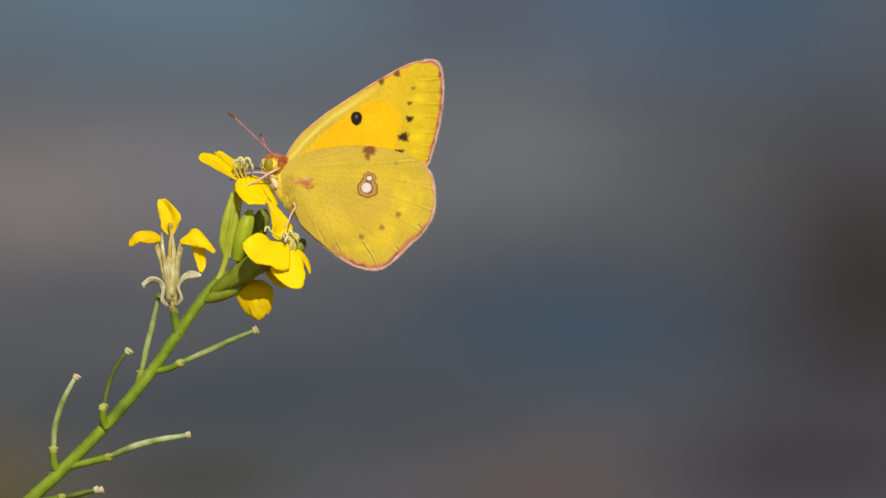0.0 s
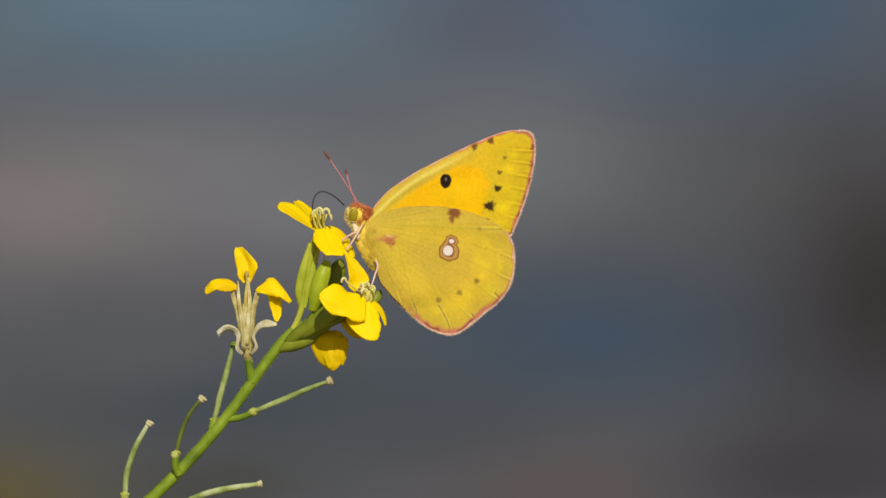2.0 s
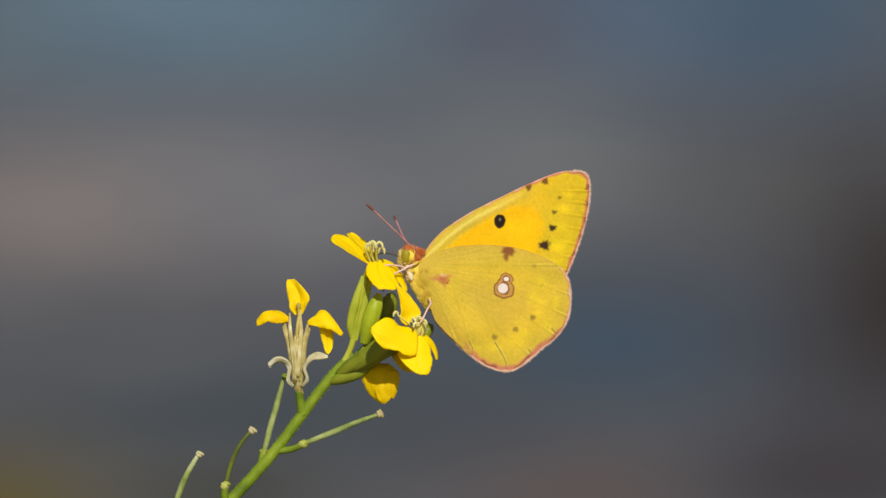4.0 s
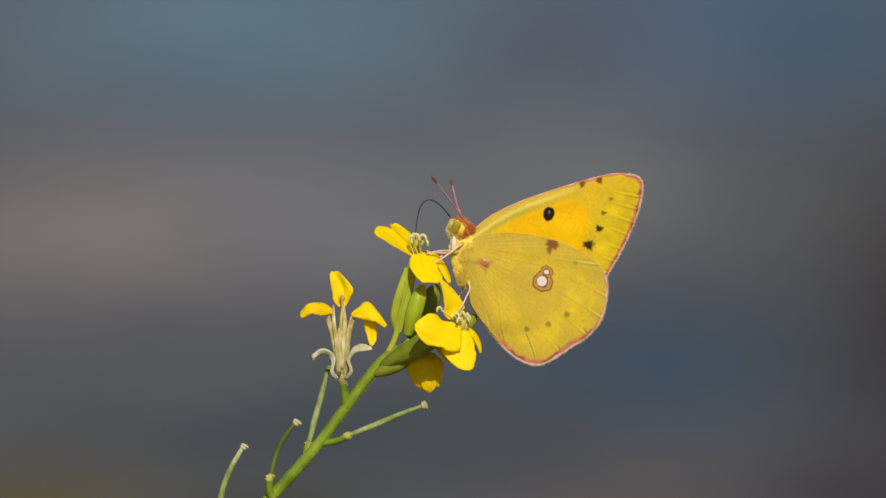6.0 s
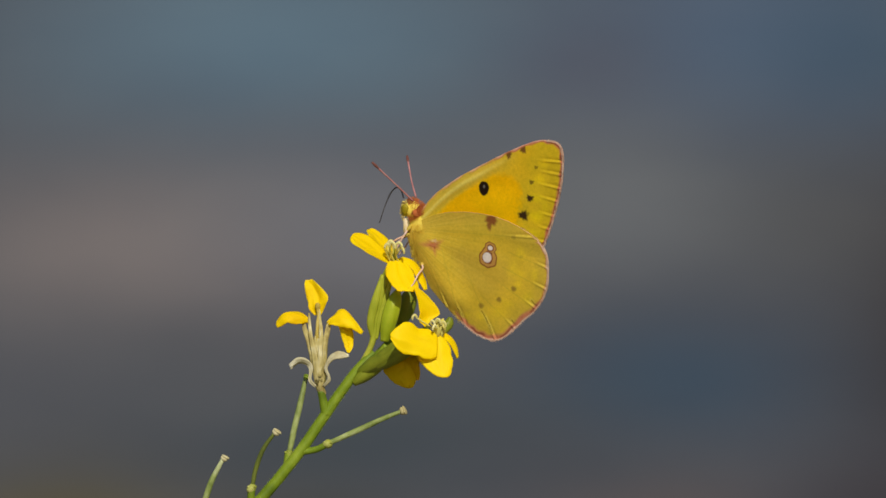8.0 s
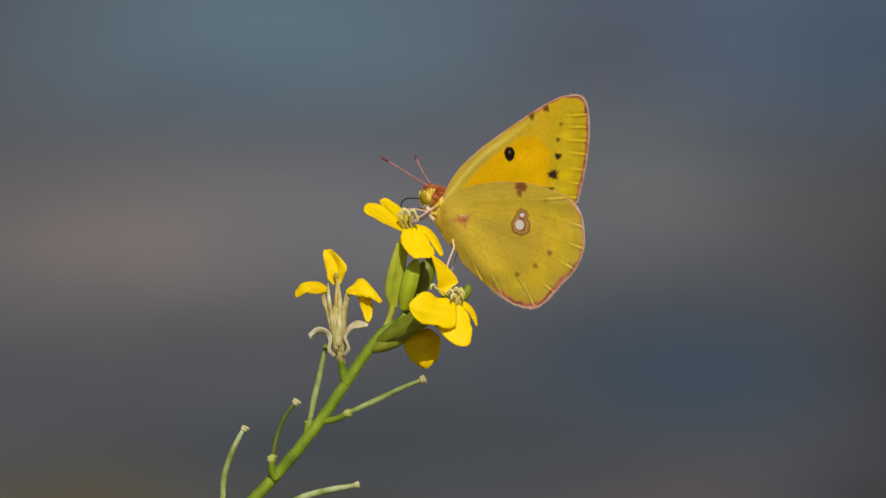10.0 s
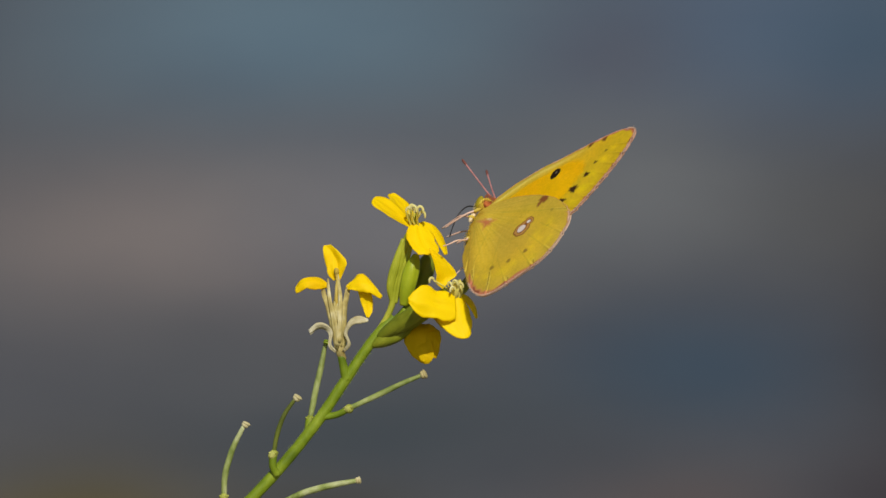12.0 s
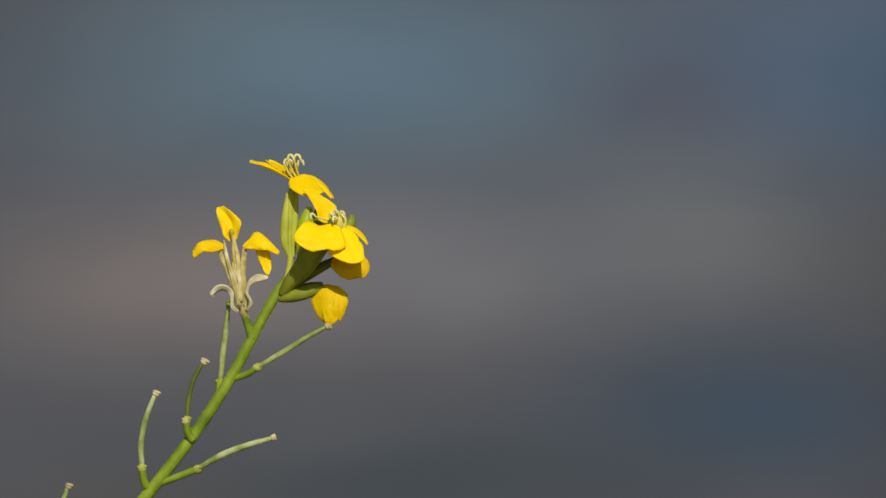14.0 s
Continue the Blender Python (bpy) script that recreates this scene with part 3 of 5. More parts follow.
def build_front_flower():
    flower = calyx("flower", [(376, 518, -4), (394, 505, -14), (430, 481, -34), (464, 456, -50), (500, 436, -60)], [8, 12, 15.5, 15.5, 11], SHADED_BUD,
                   [([(388, 508, -12), (418, 484, -36), (450, 458, -51), (494, 436, -60)], 10),
                    ([(390, 514, -14), (426, 490, -38), (461, 465, -54), (502, 444, -62)], 11),
                    ([(394, 515, -6), (429, 495, -28), (463, 472, -43), (500, 452, -54)], 10),
                    ([(388, 510, 6), (424, 486, -14), (460, 460, -30), (500, 442, -46)], 10)], "broad open yellow bloom facing the light")
    leaf("petal", flower, PETAL, [(493, 428, -64), (482, 415, -66), (484, 400, -66), (480, 380, -64), (473, 357, -60)],
         [(506, 414, -60), (519, 405, -52), (510, 388, -52), (496, 372, -54), (476, 354, -58)], -0.1, wave=0.04, fold=0.04, seed=14)
    leaf("petal", flower, PETAL, [(514, 438, -72), (498, 429, -78), (481, 425, -84), (465, 412, -92), (446, 418, -104), (433, 431, -112)],
         [(514, 477, -96), (496, 478, -104), (478, 471, -112), (461, 467, -116), (445, 456, -120), (433, 439, -116)], 0.07, wave=0.04, fold=0.03, seed=15)
    leaf("petal", flower, PETAL, [(506, 440, -72), (490, 458, -80), (481, 478, -92), (496, 496, -100), (511, 507, -104), (524, 511, -104)],
         [(520, 442, -70), (534, 456, -72), (541, 477, -80), (541, 494, -90), (538, 506, -98), (532, 511, -102)], 0.06, wave=0.04, fold=0.04, seed=16)
    leaf("petal", flower, PETAL, [(513, 443, -62), (524, 448, -62), (535, 458, -60), (543, 472, -58), (549, 485, -56)],
         [(512, 438, -58), (528, 441, -46), (541, 453, -38), (549, 468, -40), (551, 484, -50)], 0.1, wave=0.04, seed=17)
    stamens(flower, [at(508, 432, -66), at(516, 430, -70), at(520, 428, -66), at(512, 424, -62)],
            [at(479, 408, -84), at(503, 418, -84), at(512, 415, -84), at(522, 421, -80), at(514, 426, -86)],
            [(-0.9, -0.3, 0), (0.8, -0.4, 0), (0.9, -0.3, 0), (0.9, -0.3, 0), (-0.8, -0.5, 0)], 1.7, 7)
    leaf("sepal", flower, STAMEN, [(508, 446, -66), (507, 432, -72), (510, 420, -74), (516, 412, -72)],
         [(518, 446, -68), (522, 432, -76), (523, 420, -76), (520, 411, -72)], 0.25, wave=0.08, seed=61, thick=2.0, cols=8)
    leaf("sepal", flower, STAMEN, [(514, 446, -62), (518, 432, -66), (520, 420, -66), (522, 413, -64)],
         [(525, 444, -58), (529, 432, -58), (528, 420, -60), (525, 412, -62)], 0.25, wave=0.08, seed=62, thick=2.0, cols=8)
    bm = bmesh.new()
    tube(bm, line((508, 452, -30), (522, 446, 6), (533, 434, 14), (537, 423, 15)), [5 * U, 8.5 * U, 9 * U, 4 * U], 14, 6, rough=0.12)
    part("side_bud", bm, SHADED_BUD, flower, "small green bud behind the bloom, darkened for shade")
    pin(flower, FRONT_STALK)
    return flower


def build_back_flower():
    """A half hidden bloom behind the front one."""
    flower = calyx("flower", [(392, 508, 4), (420, 494, 0), (452, 480, -8), (480, 470, -18)], [6, 9, 9, 6], SHADED_BUD, [], "half hidden yellow bloom behind the front one")
    leaf("petal", flower, SHADED_PETAL, [(476, 466, -24), (470, 480, -34), (480, 496, -42), (498, 508, -46), (516, 508, -46)],
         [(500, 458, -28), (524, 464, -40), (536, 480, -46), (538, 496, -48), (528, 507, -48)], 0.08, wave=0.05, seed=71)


def build_under_flower():
    flower = calyx("flower", [(362, 530, 0), (380, 524, -4), (405, 514, -8), (432, 500, -10)], [8, 12.5, 13.5, 9], SHADED_BUD,
                   [([(374, 527, -6), (394, 521, -13), (416, 511, -16), (438, 499, -13)], 10),
                    ([(376, 518, 0), (396, 512, 2), (416, 504, 4), (436, 496, 2)], 9.5)], "drooping yellow bloom seen from below")
    leaf("petal", flower, SHADED_PETAL, [(436, 497, -6), (420, 514, -10), (423, 536, -14), (436, 554, -16), (450, 565, -18)],
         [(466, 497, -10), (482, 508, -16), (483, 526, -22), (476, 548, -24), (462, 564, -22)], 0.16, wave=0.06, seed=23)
    leaf("petal", flower, SHADED_PETAL, [(462, 510, -22), (459, 522, -28), (461, 536, -31), (466, 548, -30), (472, 556, -27)],
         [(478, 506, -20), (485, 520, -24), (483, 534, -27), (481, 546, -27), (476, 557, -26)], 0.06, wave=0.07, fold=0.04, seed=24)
    leaf("petal", flower, SHADED_PETAL, [(450, 528, -24), (442, 538, -27), (444, 550, -28), (448, 560, -28), (454, 566, -26)],
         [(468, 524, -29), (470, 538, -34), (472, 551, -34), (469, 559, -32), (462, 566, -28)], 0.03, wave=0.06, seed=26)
    leaf("petal", flower, SHADED_PETAL, [(440, 500, 6), (424, 515, 14), (426, 535, 20), (438, 550, 22), (450, 560, 22)],
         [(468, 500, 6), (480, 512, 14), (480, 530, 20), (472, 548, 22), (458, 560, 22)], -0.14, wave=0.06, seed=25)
    pin(flower, UNDER_STALK)
    return flower


def build_bud(path, radii, stalk, label, material):
    bm = bmesh.new()
    tube(bm, line(*path), [r * U for r in radii], 14, 8, rough=0.05)
    bud = part("bud", bm, material, plant, label)
    bm = bmesh.new()
    tube(bm, line(*stalk), [6 * U] * len(stalk), 9, 6)
    part("pedicel", bm, STEM, bud)
    for s in (-0.9, 0.1, 1.1):
        bm = bmesh.new()
        run = []
        for (x, y, d), wide in zip(path, radii):
            run.append(at(x, y, d) + Vector((math.sin(s), -math.cos(s), 0)) * wide * 0.42 * U)
        tube(bm, run, [wide * 0.68 * U for wide in radii], 12, 8, 0.8, rough=0.05)
        part("sepal", bm, material, bud)


build_stem()
build_pods()
build_withered_flower()
top_flower, side_petal = build_top_flower()
front_flower = build_front_flower()
build_back_flower()
under_flower = build_under_flower()
build_bud([(420, 462, -26), (426, 436, -30), (433, 408, -32), (439, 388, -32), (444, 373, -30)], [7, 13, 14.5, 11.5, 5],
          [(390, 500, -4), (408, 486, -16), (424, 469, -26)], "closed green bud", GREEN_BUD)
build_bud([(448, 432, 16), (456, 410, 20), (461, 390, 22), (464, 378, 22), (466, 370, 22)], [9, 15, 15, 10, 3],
          [(402, 490, 4), (428, 462, 12), (448, 432, 16)], "small dark green bud", SHADED_BUD)

# ---- butterfly ----
butterfly = new("butterfly")
butterfly.location = ((510 - 784) * U, 0.0, (441 - 300) * U + 0.5)
tagged(butterfly, "yellow butterfly with pink-edged closed wings and brown spots, on the bloom", "butterfly")


W = 1.033 * U


def by(x, y, deep=0.0):
    """A place on the butterfly's own plan sheet, from its wing root."""
    return Vector(((x - 510) * W, deep * U, (300 - y) * W))


FORE = [(505, 296), (512, 274), (536, 238), (577, 201), (628, 165), (680, 131), (718, 110), (745, 103), (766, 104), (776, 118), (780, 150), (778, 190),
        (771, 230), (761, 270), (750, 292), (715, 312), (650, 330), (580, 330), (520, 312)]
HIND = [(505, 300), (528, 280), (570, 265), (620, 259), (660, 260), (700, 268), (735, 283), (753, 298), (763, 316), (767, 345), (764, 377), (748, 408), (722, 434),
        (695, 461), (670, 476), (646, 475), (619, 465), (596, 450), (568, 428), (540, 402), (527, 378), (514, 350), (504, 322)]


def soft(d, inner, outer):
    return np.clip((outer - d) / np.maximum(outer - inner, 1e-6), 0, 1)


def paint(colour, cover, tone):
    return colour * (1 - cover[:, None]) + np.array(tone)[None, :] * cover[:, None]


def oval(x, y, cx, cy, rx, ry, jag=0.0, key=0.0):
    a = np.arctan2(y - cy, x - cx)
    return np.hypot((x - cx) / rx, (y - cy) / ry) * (1 + jag * np.sin(3 * a + key) + jag * 0.7 * np.sin(7 * a + 2.1 * key))


def crease(x, y, ax, ay, bx, by_):
    t = np.clip(((x - ax) * (bx - ax) + (y - ay) * (by_ - ay)) / ((bx - ax) ** 2 + (by_ - ay) ** 2), 0, 1)
    return np.hypot(x - ax - t * (bx - ax), y - ay - t * (by_ - ay)), t


FORE_VEINS = ((640, 176, 779, 182), (660, 196, 777, 205), (680, 226, 773, 232), (690, 250, 766, 256), (640, 160, 779, 158), (630, 150, 776, 136), (690, 276, 758, 280))
HIND_VEINS = ((560, 330, 606, 455), (610, 360, 667, 474), (640, 400, 706, 450), (670, 370, 746, 410), (680, 345, 765, 374), (690, 318, 766, 336), (560, 300, 740, 286), (530, 340, 572, 430))


def fore_under(x, y, rim):
    c = np.tile(np.array((0.83, 0.565, 0.018)), (len(x), 1))
    # pale olive band along the leading edge
    edge = np.interp(x, [500, 512, 538, 580, 630, 680, 718, 745], [298, 274, 237, 200, 164, 131, 110, 103])
    below = (y - edge) * 0.77
    c = paint(c, 0.75 * soft(below, 16, 30) * soft(x, 610, 700), (0.76, 0.575, 0.07))
    # orange field
    top = np.interp(x, [530, 546, 566, 592, 616, 645, 668, 690, 705, 716], [296, 272, 246, 221, 201, 182, 177, 181, 196, 225])
    rag = 2.0 * np.sin(x * 0.23 + y * 0.31) + 1.5 * np.sin(x * 0.51 - y * 0.27)
    orange = soft(top - y + 0.6 * rag, -5, 6) * soft(x + 1.5 * rag + 0.10 * (y - 200), 700, 716)
    c = paint(c, orange, (1.0, 0.58, 0.0))
    c = paint(c, 0.55 * orange * soft(oval(x, y, 668, 236, 58, 46), 0.3, 1.2), (1.0, 0.65, 0.0))
    for cx, cy, rx, ry, cover in ((736, 238, 17, 13, 0.9), (734, 205, 14, 9, 0.6), (738, 172, 15, 10, 0.6), (742, 146, 11, 9, 0.45), (735, 268, 15, 10, 0.6), (752, 220, 8, 16, 0.4)):
        c = paint(c, cover * soft(oval(x, y, cx, cy, rx, ry, 0.1, cx), 0.25, 1.15), (0.99, 0.74, 0.010))
    # a pale swollen vein; its shadow is painted as dull lines beside it
    spine = np.interp(x, [508, 523, 545, 568, 592, 616, 650, 690], [296, 276, 250, 226, 206, 190, 164, 138])
    off = (y - spine) * 0.72
    fade = soft(x, 590, 690)
    c = paint(c, 0.75 * fade * soft(np.abs(off), 1.0, 5.0), (0.92, 0.80, 0.17))
    c = paint(c, 0.35 * fade * soft(np.abs(off - 9), 1.0, 4.5), (0.60, 0.47, 0.04))
    c = paint(c, 0.30 * fade * soft(np.abs(off + 8), 1.0, 4.0), (0.66, 0.54, 0.07))
    for v in FORE_VEINS:
        d, t = crease(x, y, *v)
        c = paint(c, 0.5 * soft(d, 0.4, 1.5) * np.clip(t * 6 - 4.9, 0.0, 1), (0.34, 0.22, 0.02))
    c = paint(c, soft(oval(x, y, 631, 208, 9.8, 12.4, 0.03), 0.92, 1.08), (0.022, 0.010, 0.005))
    c = paint(c, 0.6 * soft(oval(x, y, 631, 205, 2.2, 3.4), 0.4, 1.2), (0.35, 0.30, 0.25))
    for cx, cy, r, cover in ((712, 240, 8.4, 1), (722, 208, 5.8, 1), (722, 180, 4.0, 0.75), (728, 153, 3.2, 0.6), (704, 268, 7.2, 1)):
        c = paint(c, cover * soft(oval(x, y, cx, cy, r * 1.1, r * 0.95, 0.16, cx), 0.65, 1.2), (0.060, 0.030, 0.010))
        c = paint(c, 0.5 * cover * soft(oval(x, y, cx + r, cy - r * 0.6, r * 0.5, r * 0.35, 0.2, cy), 0.5, 1.2), (0.10, 0.05, 0.015))
    for cx, cy in ((673, 141), (700, 127)):
        c = paint(c, 0.9 * soft(oval(x, y, cx, cy, 6.0, 7.5, 0.16, cx), 0.6, 1.15), (0.16, 0.05, 0.02))
    outer = (y < 292) & (rim < 16)
    ragged = rim + 0.9 * np.sin(x * 0.31 + y * 0.23) + 0.7 * np.sin(x * 0.13 - y * 0.17 + 1)
    red = np.clip((x - 560) / 120, 0.4, 1)
    side = np.clip((x - 735) / 25, 0, 1)
    c = paint(c, outer * red * soft(ragged, 2.4 + 1.5 * side, 5.2 + 2.6 * side), (0.66, 0.20, 0.10))
    c = paint(c, outer * 0.85 * soft(ragged, 0.6, 2.6), (0.88, 0.55, 0.40))
    return paint(c, 0.8 * outer * (x > 740) * soft(ragged, 3.0, 6.0) * (np.sin(y * 0.21) > 0.55), (0.24, 0.07, 0.04))


def hind_under(x, y, rim):
    c = np.tile(np.array((0.78, 0.535, 0.052)), (len(x), 1))
    c = paint(c, 0.6 * soft(np.hypot(x - 540, y - 320), 20, 170), (0.66, 0.475, 0.062))
    c = paint(c, 0.45 * soft(np.abs(rim - 45), 8, 34), (0.88, 0.62, 0.028))
    # fine rays of hair from the root
    ray = np.arctan2(y - 305, x - 490)
    far = np.hypot(x - 490, y - 305)
    comb = np.sin(ray * 97 + far * 0.02) + 0.7 * np.sin(ray * 61 + 1.3 - far * 0.035) + 0.5 * np.sin(ray * 151 + 0.5)
    ribbed = soft(far, 70, 200) * np.clip(far / 40, 0, 1)
    c = paint(c, 0.22 * ribbed * np.clip(comb - 0.4, 0, 1), (0.88, 0.74, 0.15))
    c = paint(c, 0.20 * ribbed * np.clip(-comb - 0.5, 0, 1), (0.40, 0.33, 0.03))
    for cx, cy, rx, ry in ((701, 346, 13, 17), (716, 352, 11, 9), (676, 424, 22, 13), (730, 392, 13, 15), (714, 318, 10, 14), (712, 372, 9, 12), (640, 438, 16, 8), (742, 350, 8, 14), (690, 408, 12, 9), (610, 440, 12, 7)):
        c = paint(c, 0.55 * soft(oval(x, y, cx, cy, rx, ry, 0.1, cx), 0.2, 1.2), (0.97, 0.72, 0.03))
    for v in HIND_VEINS:
        d, t = crease(x, y, *v)
        c = paint(c, 0.22 * soft(d, 0.4, 2.0), (0.42, 0.35, 0.03))
        c = paint(c, 0.6 * soft(np.abs(d - 2.6), 0.2, 1.8) * np.clip(t * 3 - 2, 0, 1), (0.86, 0.72, 0.10))
    # short creases near the margin, with painted shade and highlight lines
    for v in ((641, 428, 650, 440), (650, 440, 658, 452), (658, 452, 664, 465), (597, 430, 603, 440), (603, 440, 607, 452), (700, 436, 706, 443), (737, 396, 744, 403)):
        d, t = crease(x, y, *v)
        c = paint(c, 0.65 * soft(d, 0.3, 1.3), (0.16, 0.09, 0.02))
        c = paint(c, 0.3 * soft(np.abs(d - 3.0), 0.3, 1.6), (0.92, 0.78, 0.16))
    c = paint(c, 0.9 * soft(oval(x, y, 545, 326, 16, 10, 0.28, 1), 0.25, 1.2), (0.60, 0.19, 0.09))
    c = paint(c, 0.6 * soft(oval(x, y, 546, 318, 7, 3, 0.2, 2), 0.3, 1.1), (0.85, 0.62, 0.40))
    c = paint(c, 0.95 * soft(oval(x, y, 655, 266, 13, 10, 0.12, 2), 0.6, 1.1), (0.28, 0.085, 0.025))
    c = paint(c, 0.9 * soft(oval(x, y, 651, 277, 5.5, 9, 0.1, 1), 0.5, 1.2), (0.30, 0.10, 0.03))
    ring = np.minimum(oval(x, y, 651, 333, 18, 18.8, 0.05, 3), oval(x, y, 654, 316, 11.6, 11, 0.05, 5))
    c = paint(c, soft(ring, 0.94, 1.04), (0.30, 0.11, 0.025))
    c = paint(c, soft(ring, 0.82, 0.90), (0.62, 0.33, 0.08))
    inner = np.minimum(oval(x, y, 650, 333, 10.8, 11.4, 0.06, 2), oval(x, y, 654, 316, 6.8, 6.2, 0.06, 4))
    c = paint(c, soft(inner, 0.92, 1.04), (0.28, 0.09, 0.025))
    white = np.minimum(oval(x, y, 649, 333, 8.6, 8.8), oval(x, y, 654, 316, 4.6, 3.9))
    c = paint(c, soft(white, 0.92, 1.1), (0.90, 0.82, 0.76))
    for cx, cy, r, cover in ((703, 380, 4.8, 0.8), (675, 403, 4.8, 0.7), (640, 419, 4.8, 0.7), (700, 290, 4.5, 0.35), (715, 322, 3, 0.3)):
        c = paint(c, cover * soft(oval(x, y, cx, cy, r * 1.1, r, 0.08, cx), 0.5, 1.3), (0.24, 0.14, 0.03))
    outer = (x > 590) & (rim < 18) & (y > 292)
    c = paint(c, 0.7 * (x > 560) * (y <= 292) * soft(rim, 0.6, 2.2), (0.50, 0.26, 0.09))
    low = np.clip((y - 370) / 60, 0, 1)
    ragged = rim + 1.1 * np.sin(x * 0.27 + y * 0.19) + 0.8 * np.sin(x * 0.11 - y * 0.15 + 2)
    c = paint(c, outer * np.clip(0.6 + low, 0, 1) * soft(ragged, 2.6 + 3.6 * low, 5.6 + 6.4 * low), (0.70, 0.25, 0.13))
    c = paint(c, outer * 0.85 * soft(ragged, 0.8, 3.0), (0.90, 0.66, 0.52))
    c = paint(c, outer * 0.9 * low * soft(np.abs(ragged - 4.5), 0.8, 3.2) * np.clip(np.sin(x * 0.11 + 1) * 2 + 0.4, 0, 1), (0.34, 0.10, 0.05))
    return paint(c, 0.6 * (x < 600) * (y > 380) * soft(rim, 1.0, 4.0), (0.50, 0.34, 0.10))


def fore_upper(x, y, rim):
    c = np.tile(np.array((0.92, 0.36, 0.004)), (len(x), 1))
    c = paint(c, 0.5 * soft(np.hypot(x - 510, y - 300), 30, 110), (0.60, 0.30, 0.02))
    band = soft(784 - x - 0.12 * (y - 200) + 5 * np.sin(y * 0.16), 70, 82)
    c = paint(c, band, (0.030, 0.018, 0.010))
    for cx, cy, r in ((734, 246, 13), (728, 218, 9), (738, 168, 14), (744, 142, 9)):
        c = paint(c, soft(oval(x, y, cx, cy, r * 1.2, r * 0.7, 0.15, cx), 0.7, 1.1), (0.85, 0.62, 0.04))
    c = paint(c, soft(oval(x, y, 631, 208, 7, 11), 0.8, 1.1), (0.03, 0.012, 0.006))
    return paint(c, (rim < 8) * soft(rim, 2.5, 5), (0.86, 0.52, 0.36))


def hind_upper(x, y, rim):
    c = np.tile(np.array((0.66, 0.30, 0.015)), (len(x), 1))
    c = paint(c, 0.5 * soft(np.hypot(x - 520, y - 320), 30, 120), (0.30, 0.17, 0.03))
    c = paint(c, soft(rim + 4 * np.sin(x * 0.14 + y * 0.1), 30, 42) * (x > 600), (0.045, 0.025, 0.012))
    for cx, cy, r in ((735, 330, 12), (730, 365, 12), (712, 395, 11), (684, 424, 11)):
        c = paint(c, soft(oval(x, y, cx, cy, r, r * 1.2, 0.2, cx), 0.7, 1.1), (0.78, 0.58, 0.05))
    c = paint(c, soft(oval(x, y, 651, 333, 15, 14), 0.7, 1.1), (0.95, 0.30, 0.01))
    return paint(c, (rim < 9) * soft(rim, 2.5, 5), (0.88, 0.66, 0.52))


